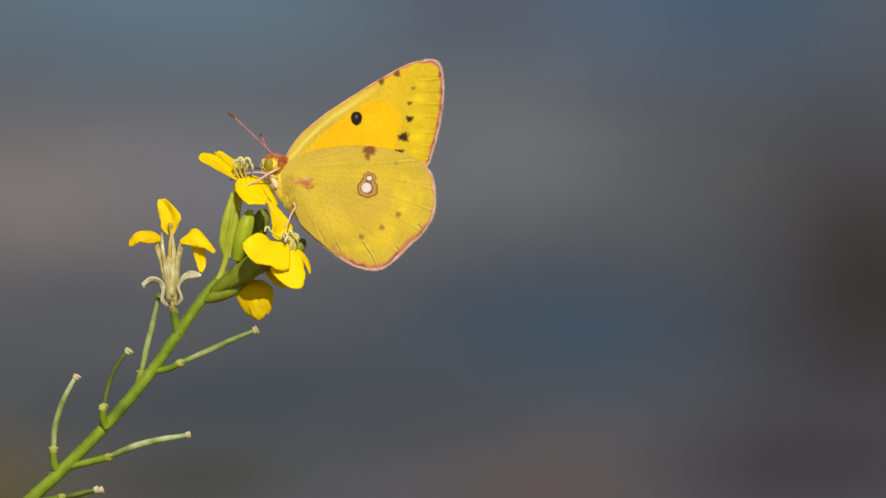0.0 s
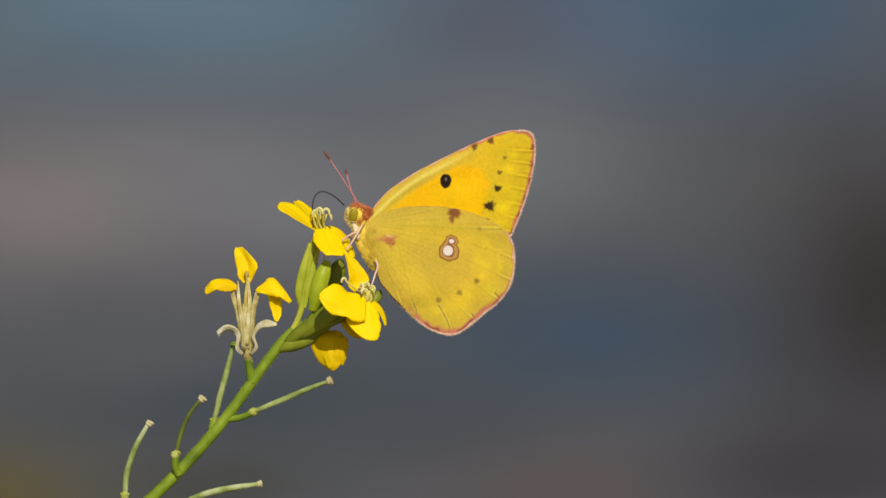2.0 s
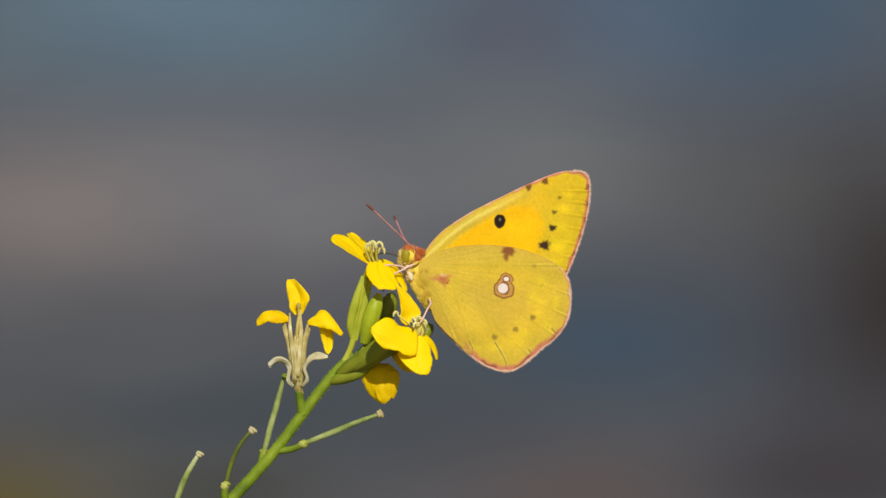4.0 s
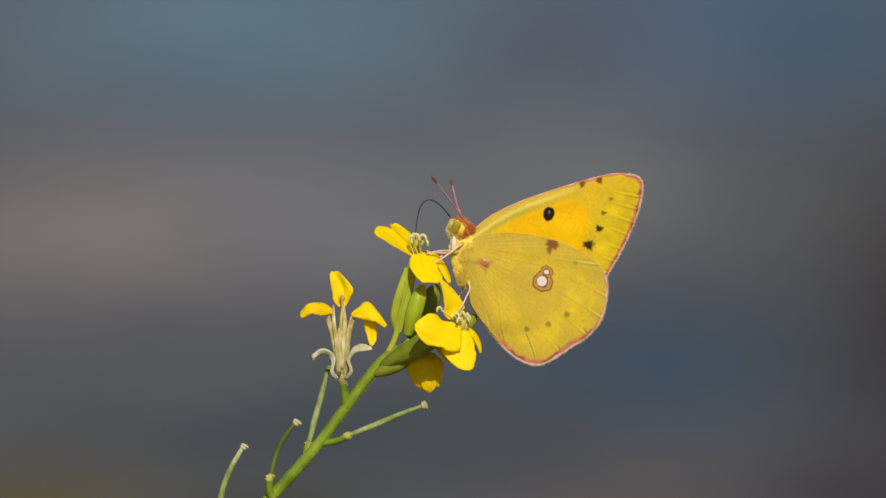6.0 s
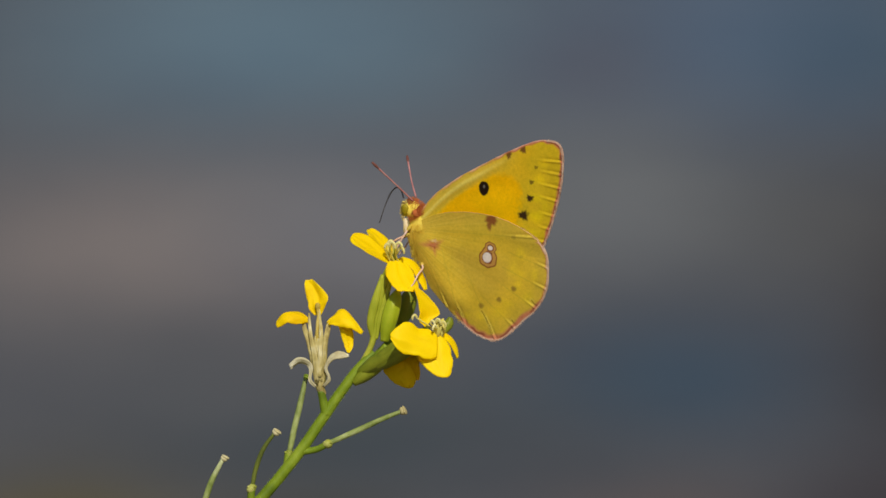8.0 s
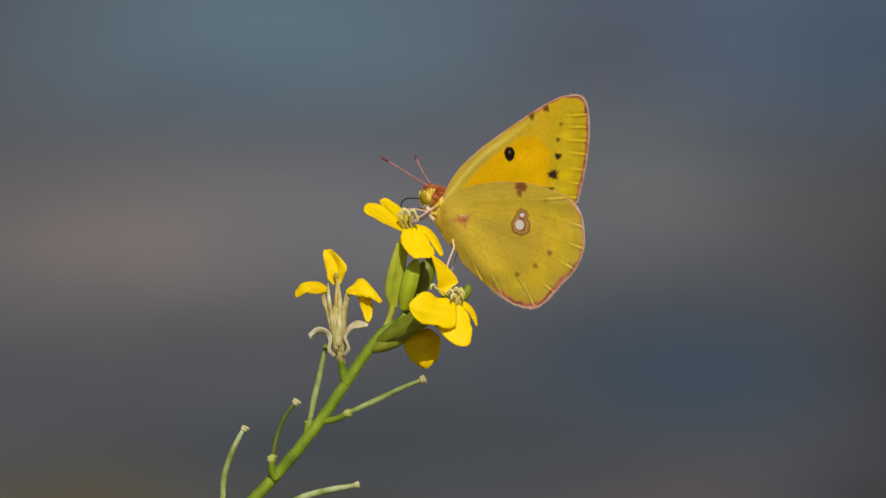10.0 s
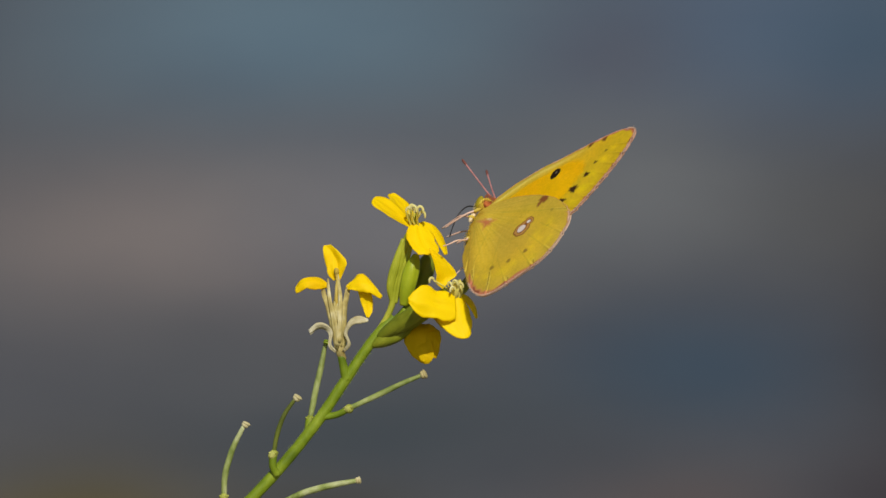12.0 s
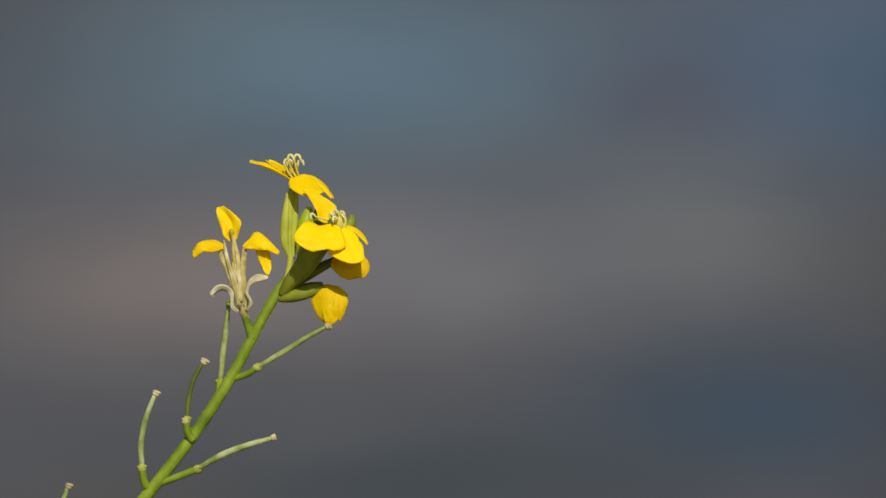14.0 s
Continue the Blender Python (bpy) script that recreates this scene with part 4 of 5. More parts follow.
def build_wing(name, outline, under, upper, near, turns, rings, shelf, label):
    """One wing: a thin cambered sheet of two faces, painted with the pattern of each."""
    closed = [(*p, 0) for p in outline]
    pts = glide([closed[-1]] + closed + closed[:2], 40)
    pts = pts[40:-40]
    rim_line = np.array([(p.x, p.y) for p in pts])[:-1]
    step = np.linspace(0, len(rim_line), turns, endpoint=False)
    rim_pts = np.stack([np.interp(step, np.arange(len(rim_line) + 1), np.append(rim_line[:, k], rim_line[0, k])) for k in (0, 1)], 1)
    wobble = np.array([noise.noise(Vector((p[0] * 0.07, p[1] * 0.07, 0))) for p in rim_pts])
    centre = rim_pts.mean(0)
    rim_pts = centre + (rim_pts - centre) * (1 + 0.006 * wobble[:, None])
    f = (np.arange(1, rings + 1) / rings) ** 0.9
    grid = centre + (rim_pts - centre)[None] * f[:, None, None]
    xy = np.vstack([centre[None], grid.reshape(-1, 2)])
    x, y = xy[:, 0], xy[:, 1]
    rim = np.empty(len(x))
    for i in range(0, len(x), 4000):
        rim[i:i + 4000] = np.sqrt(((xy[i:i + 4000, None] - rim_pts[None, ::2]) ** 2).sum(2)).min(1)
    root = np.hypot(x - 505, y - 300)
    ripple = np.array([noise.noise(Vector((a * 0.018, b * 0.018, 0.0))) for a, b in zip(x, y)])
    fan = np.sin(np.arctan2(y - 300, x - 470) * 22) * np.clip(root / 150, 0, 1)
    deep = -shelf + 1.8 * (ripple - 0.6) * np.clip(root / 120, 0, 1) + 0.5 * fan - 1.2 * np.sin(np.clip(root / 280, 0, 1) * math.pi)
    if not near:
        deep = 0.4 * deep
    # the rims of a pair lie close together
    free = np.clip((root - 110) / 60, 0, 1) * (1 if outline is FORE else np.clip((y - 296) / 24, 0, 1))
    deep = deep + free * soft(rim, 3, 46) * (-0.9 - deep) * (1 if near else 0.8)
    # swollen vein ends, with a furrow on one side
    for ax, ay, bx, by_ in (FORE_VEINS if outline is FORE else HIND_VEINS):
        d, t = crease(x, y, ax, ay, bx, by_)
        side = (x - ax) * (by_ - ay) - (y - ay) * (bx - ax)
        grown = np.clip(t * 3.2 - 2.1, 0, 1)
        deep = deep - 1.5 * grown * np.exp(-(d / 1.9) ** 2) + 1.1 * grown * (side > 0) * np.exp(-((d - 4.5) / 2.2) ** 2)
    if outline is FORE:
        spine = np.interp(x, [508, 523, 545, 568, 592, 616, 650, 690], [296, 276, 250, 226, 206, 190, 164, 138])
        off = (y - spine) * 0.72
        deep = deep - soft(x, 600, 700) * (1.1 * np.exp(-(off / 4) ** 2) - 0.6 * np.exp(-((off - 9) / 4) ** 2))
    deep = deep - 6 * np.exp(-(root / 46) ** 1.5)
    if outline is HIND:
        deep = deep - 7 * np.exp(-(crease(x, y, 524, 330, 590, 414)[0] / 26) ** 2)
    sign = 1 if near else -1
    verts, colours = [], []
    for layer, pattern in ((-0.7, under), (0.7, upper)):
        verts.append(np.stack([(x - 510) * W, sign * (deep + layer) * U, (300 - y) * W], 1))
        colours.append(pattern(x, y, rim))
    count = len(x)
    faces = []
    for layer in (0, 1):
        base = layer * count
        flip = (layer == 0) == near
        for k in range(turns):
            nxt = (k + 1) % turns
            tri = (base, base + 1 + k, base + 1 + nxt)
            faces.append(tri if flip else tri[::-1])
        for r in range(rings - 1):
            a, b = base + 1 + r * turns, base + 1 + (r + 1) * turns
            for k in range(turns):
                nxt = (k + 1) % turns
                quad = (a + k, b + k, b + nxt, a + nxt)
                faces.append(quad if flip else quad[::-1])
    last = 1 + (rings - 1) * turns
    for k in range(turns):
        nxt = (k + 1) % turns
        quad = (last + k, count + last + k, count + last + nxt, last + nxt)
        faces.append(quad if near else quad[::-1])
    mesh = bpy.data.meshes.new(name)
    mesh.from_pydata(np.vstack(verts).tolist(), [], faces)
    layer = mesh.color_attributes.new("pattern", "FLOAT_COLOR", "POINT")
    rgba = np.ones((2 * count, 4), dtype=np.float32)
    rgba[:, :3] = np.clip(np.vstack(colours), 0, 1)
    layer.data.foreach_set("color", rgba.ravel())
    mesh.polygons.foreach_set("use_smooth", [True] * len(mesh.polygons))
    mesh.materials.append(WING)
    ob = new(name, mesh)
    ob.parent = butterfly
    return tagged(ob, label)


near_fore = build_wing("forewing", FORE, fore_under, fore_upper, True, 600, 120, 1.2, "yellow forewing with an orange patch and black spots")
near_hind = build_wing("hindwing", HIND, hind_under, hind_upper, True, 600, 120, 3.2, "olive-yellow hindwing with a white ringed eyespot")
far_fore = build_wing("forewing", FORE, fore_under, fore_upper, False, 240, 60, 1.2, "orange forewing with a black border above")
far_hind = build_wing("hindwing", HIND, hind_under, hind_upper, False, 240, 60, 3.2, "orange hindwing with a dark border above")


def build_body():
    bm = bmesh.new()
    egg(bm, by(511, 328), (0.45, 0, -0.9), 46 * U, 25 * U, 12.5 * U, 28, 18, 0.06)
    thorax = part("thorax", bm, SKIN, butterfly, "furry yellow thorax")
    bm = bmesh.new()
    tube(bm, [by(528, 338), by(548, 364), by(572, 392), by(596, 420), by(611, 438)], [13 * U, 12 * U, 10.5 * U, 8.5 * U, 5 * U], 14, 8, rough=0.06)
    abdomen = part("abdomen", bm, SKIN, butterfly)
    bm = bmesh.new()
    egg(bm, by(482, 290), (-0.6, 0, 0.3), 16 * U, 15 * U, 16 * U, lump=0.15)
    head = part("head", bm, SKIN, butterfly)
    for side in (-1, 1):
        bm = bmesh.new()
        egg(bm, by(474, 293, side * 12), (-0.12, side * 0.3, 1), 12.5 * U, 8.5 * U, 6 * U, sides=16, rings=10)
        part("eye", bm, EYE_SKIN, head, "large yellow-green eye")
        bm = bmesh.new()
        tube(bm, [by(472, 299, side * 5), by(466, 291, side * 6), by(462, 282, side * 5)], [5 * U, 5 * U, 2.2 * U], 8, 5, rough=0.2)
        part("palp", bm, PALE_FUR, head)
        bm = bmesh.new()
        egg(bm, by(484, 320, side * 10), (-0.42, 0, 0.9), 15 * U, 5.2 * U, 4.5 * U, sides=12, rings=10, lump=0.2)
        part("coxa", bm, CREAM, thorax, "pale cream leg base")
    bm = bmesh.new()
    egg(bm, by(493, 288), (0.8, 0, 0.3), 11 * U, 10 * U, 15 * U, lump=0.4)
    collar = part("collar", bm, COLLAR, butterfly, "rust-red furry collar")
    rng = random.Random(7)

    def tuft(name, material, parent, spots, count, length, width):
        bm = bmesh.new()
        for _ in range(count):
            cx, cy, rx, ry, rz, lean = rng.choice(spots)
            d = Vector((rng.gauss(0, 1), rng.gauss(0, 1), rng.gauss(0, 1))).normalized()
            p = by(cx, cy) + Vector((d.x * rx, d.y * ry, d.z * rz)) * U
            out = (d * 0.42 + Vector(lean) * 0.9).normalized()
            end = p + out * rng.uniform(0.5, 1.0) * length * U
            mid = p.lerp(end, 0.55) + Vector((0, 0, -0.6 * U))
            across = out.cross(Vector((0.2, 1, 0.3))).normalized() * width * U
            a, b, c, e, f = (bm.verts.new(v) for v in (p - across, p + across, mid + across * 0.7, mid - across * 0.7, end))
            bm.faces.new((a, b, c, e))
            bm.faces.new((e, c, f))
        tagged(part(name, bm, material, parent, smooth=False), kind="stuff")

    tuft("fur", FUR, thorax, [(504, 311, 15, 12, 13, (0.6, -0.05, -0.6)), (503, 325, 17, 12, 18, (0.5, -0.05, -0.7)), (516, 350, 15, 11, 15, (0.5, 0, -0.8)),
                              (497, 322, 12, 11, 21, (0.15, 0, -0.9)), (510, 334, 17, 12, 22, (0.6, 0, -0.7)), (526, 366, 11, 9, 10, (0.5, 0, -0.8))], 3200, 5.0, 0.30)
    tuft("wing_base_fur", COLLAR, thorax, [(542, 325, 14, 16, 6, (0.9, 0, 0.1))], 150, 5, 0.34)
    tuft("shoulder_fur", FUR, thorax, [(510, 312, 12, 14, 14, (0.75, -0.1, -0.45)), (512, 332, 13, 15, 16, (0.7, -0.1, -0.55)), (520, 354, 13, 14, 14, (0.6, -0.1, -0.7)), (504, 322, 10, 14, 26, (0.5, -0.1, -0.8))], 2600, 9, 0.26)
    tuft("coxa_fur", PALE_FUR, thorax, [(485, 319, 6, 14, 13, (-0.1, 0, -0.9))], 320, 4.5, 0.26)
    tuft("head_fur", PALE_FUR, head, [(477, 305, 9, 13, 7, (-0.2, 0, -0.8)), (467, 291, 5, 9, 11, (-0.6, 0, 0.4)), (469, 298, 6, 12, 7, (-0.5, 0, -0.5))], 900, 5, 0.26)
    tuft("back_fur", DARK_FUR, thorax, [(536, 304, 16, 2.5, 16, (0.7, 0, -0.4))], 500, 9, 0.5)
    tuft("collar_fur", COLLAR, head, [(493, 285, 12, 17, 11, (0.5, -0.1, 0.4)), (493, 290, 10, 17, 11, (0.4, -0.1, -0.4)), (484, 280, 13, 14, 8, (0.2, 0, 0.9)), (477, 278, 9, 11, 6, (-0.2, 0, 0.9)),
                                      (488, 296, 7, 16, 11, (0.4, 0, -0.6)), (499, 282, 8, 15, 7, (0.7, 0, 0.3))], 2600, 6.0, 0.30)
    return (thorax, head, collar), abdomen


def build_legs():
    made = []
    for side in (-1, 1):
        for path in ([(497, 302, 14), (482, 312, 20), (458, 327, 22), (440, 334, 20)], [(490, 316, 12), (470, 310, 18), (448, 309, 14), (420, 313, 10)],
                     [(524, 362, 12), (526, 374, 30), (519, 392, 54), (513, 410, 66), (507, 418, 66)]):
            shift = 0 if side < 0 else 5
            bm = bmesh.new()
            pts = [by(x - shift, y + shift * 0.6, -d if side < 0 else min(d, 20)) for x, y, d in path]
            tube(bm, pts, [1.8 * U, 1.8 * U, 1.5 * U, 1.2 * U, 1.0 * U][:len(pts)], 8, 6)
            leg = part("leg", bm, LIMB, butterfly, "thin pink leg")
            bm = bmesh.new()
            egg(bm, pts[0], pts[1] - pts[0], 8 * U, 3.6 * U, sides=8, rings=6, lump=0.2)
            part("thigh", bm, FUR, leg)
            pin(leg, pts[0])
            made.append((leg, pts[0]))
    return made


def build_antenna(root):
    """Straight up from its root, 116 units long; walk() leans it."""
    bm = bmesh.new()
    tube(bm, [(0, 0, 0), (1.5 * U, 0, 37 * U), (0.8 * U, 0, 76 * U), (0, 0, 108 * U)], [1.7 * U, 1.4 * U, 1.4 * U, 1.9 * U], 8, 8)
    antenna = part("antenna", bm, FEELER, butterfly, "slender pink antenna")
    bm = bmesh.new()
    tube(bm, [(0.2 * U, 0, 98 * U), (0, 0, 107 * U), (-0.5 * U, 0, 116 * U)], [1.7 * U, 2.6 * U, 1.8 * U], 10, 6)
    part("club", bm, CLUB, antenna, "dark brown club")
    antenna.location = by(*root)
    return antenna


def wing_hair(wing):
    """Short silky hairs lying on the base and inner edge of the hindwing."""
    rng = random.Random(11)
    bm = bmesh.new()
    for k in range(2200):
        if k % 3:
            a, far = rng.uniform(-1.25, 0.1), 14 + abs(rng.gauss(0, 34))
            x, y = 512 + far * math.cos(a), 312 - far * math.sin(a)
            deep = -4.5 - 6 * math.exp(-(far / 46) ** 1.5) + rng.uniform(-0.6, 0.6)
            aim = Vector((math.cos(a + rng.gauss(0, 0.18)), -0.04, math.sin(a + rng.gauss(0, 0.18))))
        else:
            t = rng.random()
            x, y, deep = 516 + 84 * t + rng.gauss(0, 2), 362 + 88 * t + rng.gauss(0, 2), -6
            aim = Vector((0.25 + rng.gauss(0, 0.3), rng.gauss(0, 0.3), -0.9))
        if k % 5 == 4:
            t = rng.random()
            x, y, deep = 503 + 14 * t * t + rng.uniform(-1, 9), 300 + 66 * t, -10 + rng.uniform(-1, 1)
            aim = Vector((-0.35 + rng.gauss(0, 0.3), -0.1, -0.9))
        root, end = by(x, y, deep), by(x, y, deep) + aim.normalized() * rng.uniform(3, 9) * U
        across = aim.cross(Vector((0.1, 1, 0.2))).normalized() * 0.2 * U
        bm.faces.new([bm.verts.new(v) for v in (root - across, root + across, end)])
    tagged(part("wing_hair", bm, FUR, wing, smooth=False), kind="stuff")


def wing_fringe(wing, outline, side, first, last):
    """A fringe of pale scales along the outer edge of a wing."""
    rng = random.Random(17)
    closed = [(*p, 0) for p in outline]
    edge = glide(closed, 40)[first * 40:last * 40]
    middle = sum((Vector(p) for p in closed), Vector()) / len(closed)
    bm = bmesh.new()
    for i in range(1, len(edge) - 1):
        along = (edge[i + 1] - edge[i - 1]).normalized()
        out = Vector((along.y, -along.x, 0))
        if out.dot(edge[i] - middle) < 0:
            out = -out
        for _ in range(2):
            spot = edge[i] + along * rng.uniform(-1.5, 1.5) - out * 1.5
            end = spot + (out + along * rng.gauss(0, 0.35)) * rng.uniform(2.0, 5.0)
            deep = side * rng.uniform(1.5, 4.0)
            wide = along * rng.uniform(0.3, 0.6)
            bm.faces.new([bm.verts.new(by(p.x, p.y, deep)) for p in (spot - wide, spot + wide, end)])
    tagged(part("fringe", bm, FRINGE, wing, "pale pink fringe", smooth=False), kind="stuff")


wing_hair(near_hind)
wing_fringe(near_fore, FORE, -1, 7, 14)
wing_fringe(near_hind, HIND, -1, 5, 18)
front_body, abdomen = build_body()
legs = build_legs()
near_antenna = build_antenna((480, 273, -7))
far_antenna = build_antenna((476, 269, 7))
bm = bmesh.new()
tube(bm, [Vector((x * U, 0, z * U)) for x, z in ((0, 0), (-8, 24), (-22, 41), (-40, 38), (-57, 16), (-70, -9))], [1.25 * U] * 4 + [1.0 * U] * 2, 8, 8)
tongue = part("proboscis", bm, TONGUE, butterfly, "thin dark curved proboscis")
tongue.location = by(458, 279)


# ---- motions ----
def motions():
    walk(plant, [
        (0.0, pose(-0.12875, 0.0, 0.00000, 0, 0.00, 0)), (0.1, pose(-0.13370, 0.0, 0.00051, 0, 0.42, 0)),
        (0.2, pose(-0.13470, 0.0, -0.00269, 0, 0.84, 0)), (0.3, pose(-0.13363, 0.0, -0.00806, 0, 1.26, 0)),
        (0.4, pose(-0.13223, 0.0, -0.01249, 0, 1.69, 0)), (0.5, pose(-0.13212, 0.0, -0.01530, 0, 2.11, 0)),
        (0.6, pose(-0.12680, 0.0, -0.01532, 0, 1.65, 0)), (0.7, pose(-0.12427, 0.0, -0.01150, 0, 1.20, 0)),
        (0.8, pose(-0.12429, 0.0, -0.00574, 0, 0.74, 0)), (0.9, pose(-0.12464, 0.0, -0.00114, 0, 0.29, 0)),
        (1.0, pose(-0.12436, 0.0, 0.00147, 0, -0.17, 0)), (1.1, pose(-0.12906, 0.0, 0.00287, 0, 0.19, 0)),
        (1.2, pose(-0.13095, 0.0, 0.00185, 0, 0.55, 0)), (1.3, pose(-0.13061, 0.0, -0.00097, 0, 0.92, 0)),
        (1.4, pose(-0.13022, 0.0, -0.00390, 0, 1.28, 0)), (1.5, pose(-0.13138, 0.0, -0.00586, 0, 1.64, 0)),
        (1.6, pose(-0.12987, 0.0, -0.00743, 0, 1.57, 0)), (1.7, pose(-0.12910, 0.0, -0.00770, 0, 1.50, 0)),
        (1.8, pose(-0.12905, 0.0, -0.00707, 0, 1.44, 0)), (1.9, pose(-0.13008, 0.0, -0.00544, 0, 1.37, 0)),
        (2.0, pose(-0.13204, 0.0, -0.00342, 0, 1.30, 0)), (2.1, pose(-0.13430, 0.0, -0.00149, 0, 1.32, 0)),
        (2.2, pose(-0.13573, 0.0, -0.00064, 0, 1.34, 0)), (2.3, pose(-0.13516, 0.0, -0.00111, 0, 1.35, 0)),
        (2.4, pose(-0.13288, 0.0, -0.00311, 0, 1.37, 0)), (2.5, pose(-0.13046, 0.0, -0.00553, 0, 1.39, 0)),
        (2.6, pose(-0.13222, 0.0, -0.00707, 0, 1.84, 0)), (2.7, pose(-0.13536, 0.0, -0.00731, 0, 2.29, 0)),
        (3.1, pose(-0.13499, 0.0, -0.00705, 0, 2.27, 0)), (3.5, pose(-0.13439, 0.0, -0.00658, 0, 2.18, 0)),
        (3.9, pose(-0.13357, 0.0, -0.00592, 0, 2.06, 0)), (4.3, pose(-0.13256, 0.0, -0.00507, 0, 1.89, 0)),
        (4.8, pose(-0.13105, 0.0, -0.00376, 0, 1.65, 0)), (4.9, pose(-0.12963, 0.0, -0.00279, 0, 1.47, 0)),
        (5.0, pose(-0.12876, 0.0, -0.00207, 0, 1.29, 0)), (5.1, pose(-0.12987, 0.0, -0.00098, 0, 1.30, 0)),
        (5.2, pose(-0.12992, 0.0, 0.00002, 0, 1.31, 0)), (5.3, pose(-0.12939, 0.0, -0.00055, 0, 1.32, 0)),
        (5.4, pose(-0.12772, 0.0, -0.00239, 0, 1.33, 0)), (5.5, pose(-0.12533, 0.0, -0.00472, 0, 1.34, 0)),
        (5.6, pose(-0.12413, 0.0, -0.00627, 0, 1.41, 0)), (5.7, pose(-0.12443, 0.0, -0.00649, 0, 1.47, 0)),
        (5.8, pose(-0.12623, 0.0, -0.00563, 0, 1.54, 0)), (5.9, pose(-0.12847, 0.0, -0.00395, 0, 1.61, 0)),
        (6.0, pose(-0.13090, 0.0, -0.00233, 0, 1.67, 0)), (6.1, pose(-0.13204, 0.0, -0.00168, 0, 1.70, 0)),
        (6.2, pose(-0.13275, 0.0, -0.00164, 0, 1.72, 0)), (6.3, pose(-0.13227, 0.0, -0.00266, 0, 1.75, 0)),
        (6.4, pose(-0.13095, 0.0, -0.00492, 0, 1.77, 0)), (6.5, pose(-0.13027, 0.0, -0.00639, 0, 1.80, 0)),
        (6.6, pose(-0.12903, 0.0, -0.00670, 0, 1.64, 0)), (6.7, pose(-0.12871, 0.0, -0.00631, 0, 1.49, 0)),
        (6.8, pose(-0.12844, 0.0, -0.00552, 0, 1.33, 0)), (6.9, pose(-0.12846, 0.0, -0.00478, 0, 1.19, 0)),
        (7.0, pose(-0.12756, 0.0, -0.00450, 0, 1.03, 0)), (7.1, pose(-0.12657, 0.0, -0.00517, 0, 0.99, 0)),
        (7.2, pose(-0.12544, 0.0, -0.00647, 0, 0.95, 0)), (7.3, pose(-0.12458, 0.0, -0.00764, 0, 0.90, 0)),
        (7.4, pose(-0.12447, 0.0, -0.00856, 0, 0.86, 0)), (7.5, pose(-0.12446, 0.0, -0.00921, 0, 0.82, 0)),
        (7.6, pose(-0.12255, 0.0, -0.00972, 0, 0.59, 0)), (7.7, pose(-0.12077, 0.0, -0.00951, 0, 0.38, 0)),
        (7.8, pose(-0.12023, 0.0, -0.00787, 0, 0.16, 0)), (7.9, pose(-0.11925, 0.0, -0.00738, 0, -0.07, 0)),
        (8.0, pose(-0.12109, 0.0, -0.00477, 0, -0.28, 0)), (8.1, pose(-0.12248, 0.0, -0.00320, 0, -0.34, 0)),
        (8.2, pose(-0.12425, 0.0, -0.00155, 0, -0.38, 0)), (8.3, pose(-0.12445, 0.0, -0.00142, 0, -0.43, 0)),
        (8.4, pose(-0.12281, 0.0, -0.00215, 0, -0.48, 0)), (8.5, pose(-0.12122, 0.0, -0.00235, 0, -0.53, 0)),
        (8.6, pose(-0.11757, 0.0, -0.00402, 0, -0.57, 0)), (8.7, pose(-0.11587, 0.0, -0.00462, 0, -0.62, 0)),
        (8.8, pose(-0.11455, 0.0, -0.00549, 0, -0.66, 0)), (8.9, pose(-0.11394, 0.0, -0.00528, 0, -0.70, 0)),
        (9.0, pose(-0.11497, 0.0, -0.00419, 0, -0.75, 0)), (9.1, pose(-0.11687, 0.0, -0.00363, 0, -0.56, 0)),
        (9.2, pose(-0.11799, 0.0, -0.00319, 0, -0.39, 0)), (9.6, pose(-0.11741, 0.0, -0.00269, 0, -0.51, 0)),
        (10.0, pose(-0.11597, 0.0, -0.00232, 0, -0.81, 0)), (10.4, pose(-0.11416, 0.0, -0.00206, 0, -1.15, 0)),
        (10.8, pose(-0.11256, 0.0, -0.00188, 0, -1.47, 0)), (11.3, pose(-0.11166, 0.0, -0.00183, 0, -1.66, 0)),
        (11.4, pose(-0.11357, 0.0, -0.00381, 0, -1.08, 0)), (11.5, pose(-0.11689, 0.0, -0.00444, 0, -0.51, 0)),
        (11.6, pose(-0.11281, 0.0, -0.00746, 0, -0.63, 0)), (11.7, pose(-0.11057, 0.0, -0.00860, 0, -0.76, 0)),
        (11.8, pose(-0.11117, 0.0, -0.00753, 0, -0.89, 0)), (11.9, pose(-0.11140, 0.0, -0.00618, 0, -1.02, 0)),
        (12.0, pose(-0.11383, 0.0, -0.00276, 0, -1.14, 0)), (12.1, pose(-0.11404, 0.0, -0.00161, 0, -1.33, 0)),
        (12.2, pose(-0.11425, 0.0, 0.00006, 0, -1.50, 0)), (12.3, pose(-0.11334, 0.0, 0.00024, 0, -1.67, 0)),
        (12.4, pose(-0.11171, 0.0, 0.00043, 0, -1.85, 0)), (12.5, pose(-0.11033, 0.0, 0.00042, 0, -2.02, 0)),
        (12.6, pose(-0.11161, 0.0, 0.00020, 0, -1.79, 0)), (12.7, pose(-0.11255, 0.0, -0.00025, 0, -1.57, 0)),
        (12.8, pose(-0.11323, 0.0, -0.00143, 0, -1.34, 0)), (12.9, pose(-0.11463, 0.0, -0.00166, 0, -1.10, 0)),
        (13.0, pose(-0.11605, 0.0, -0.00309, 0, -0.87, 0)), (13.1, pose(-0.11361, 0.0, -0.00367, 0, -1.18, 0)),
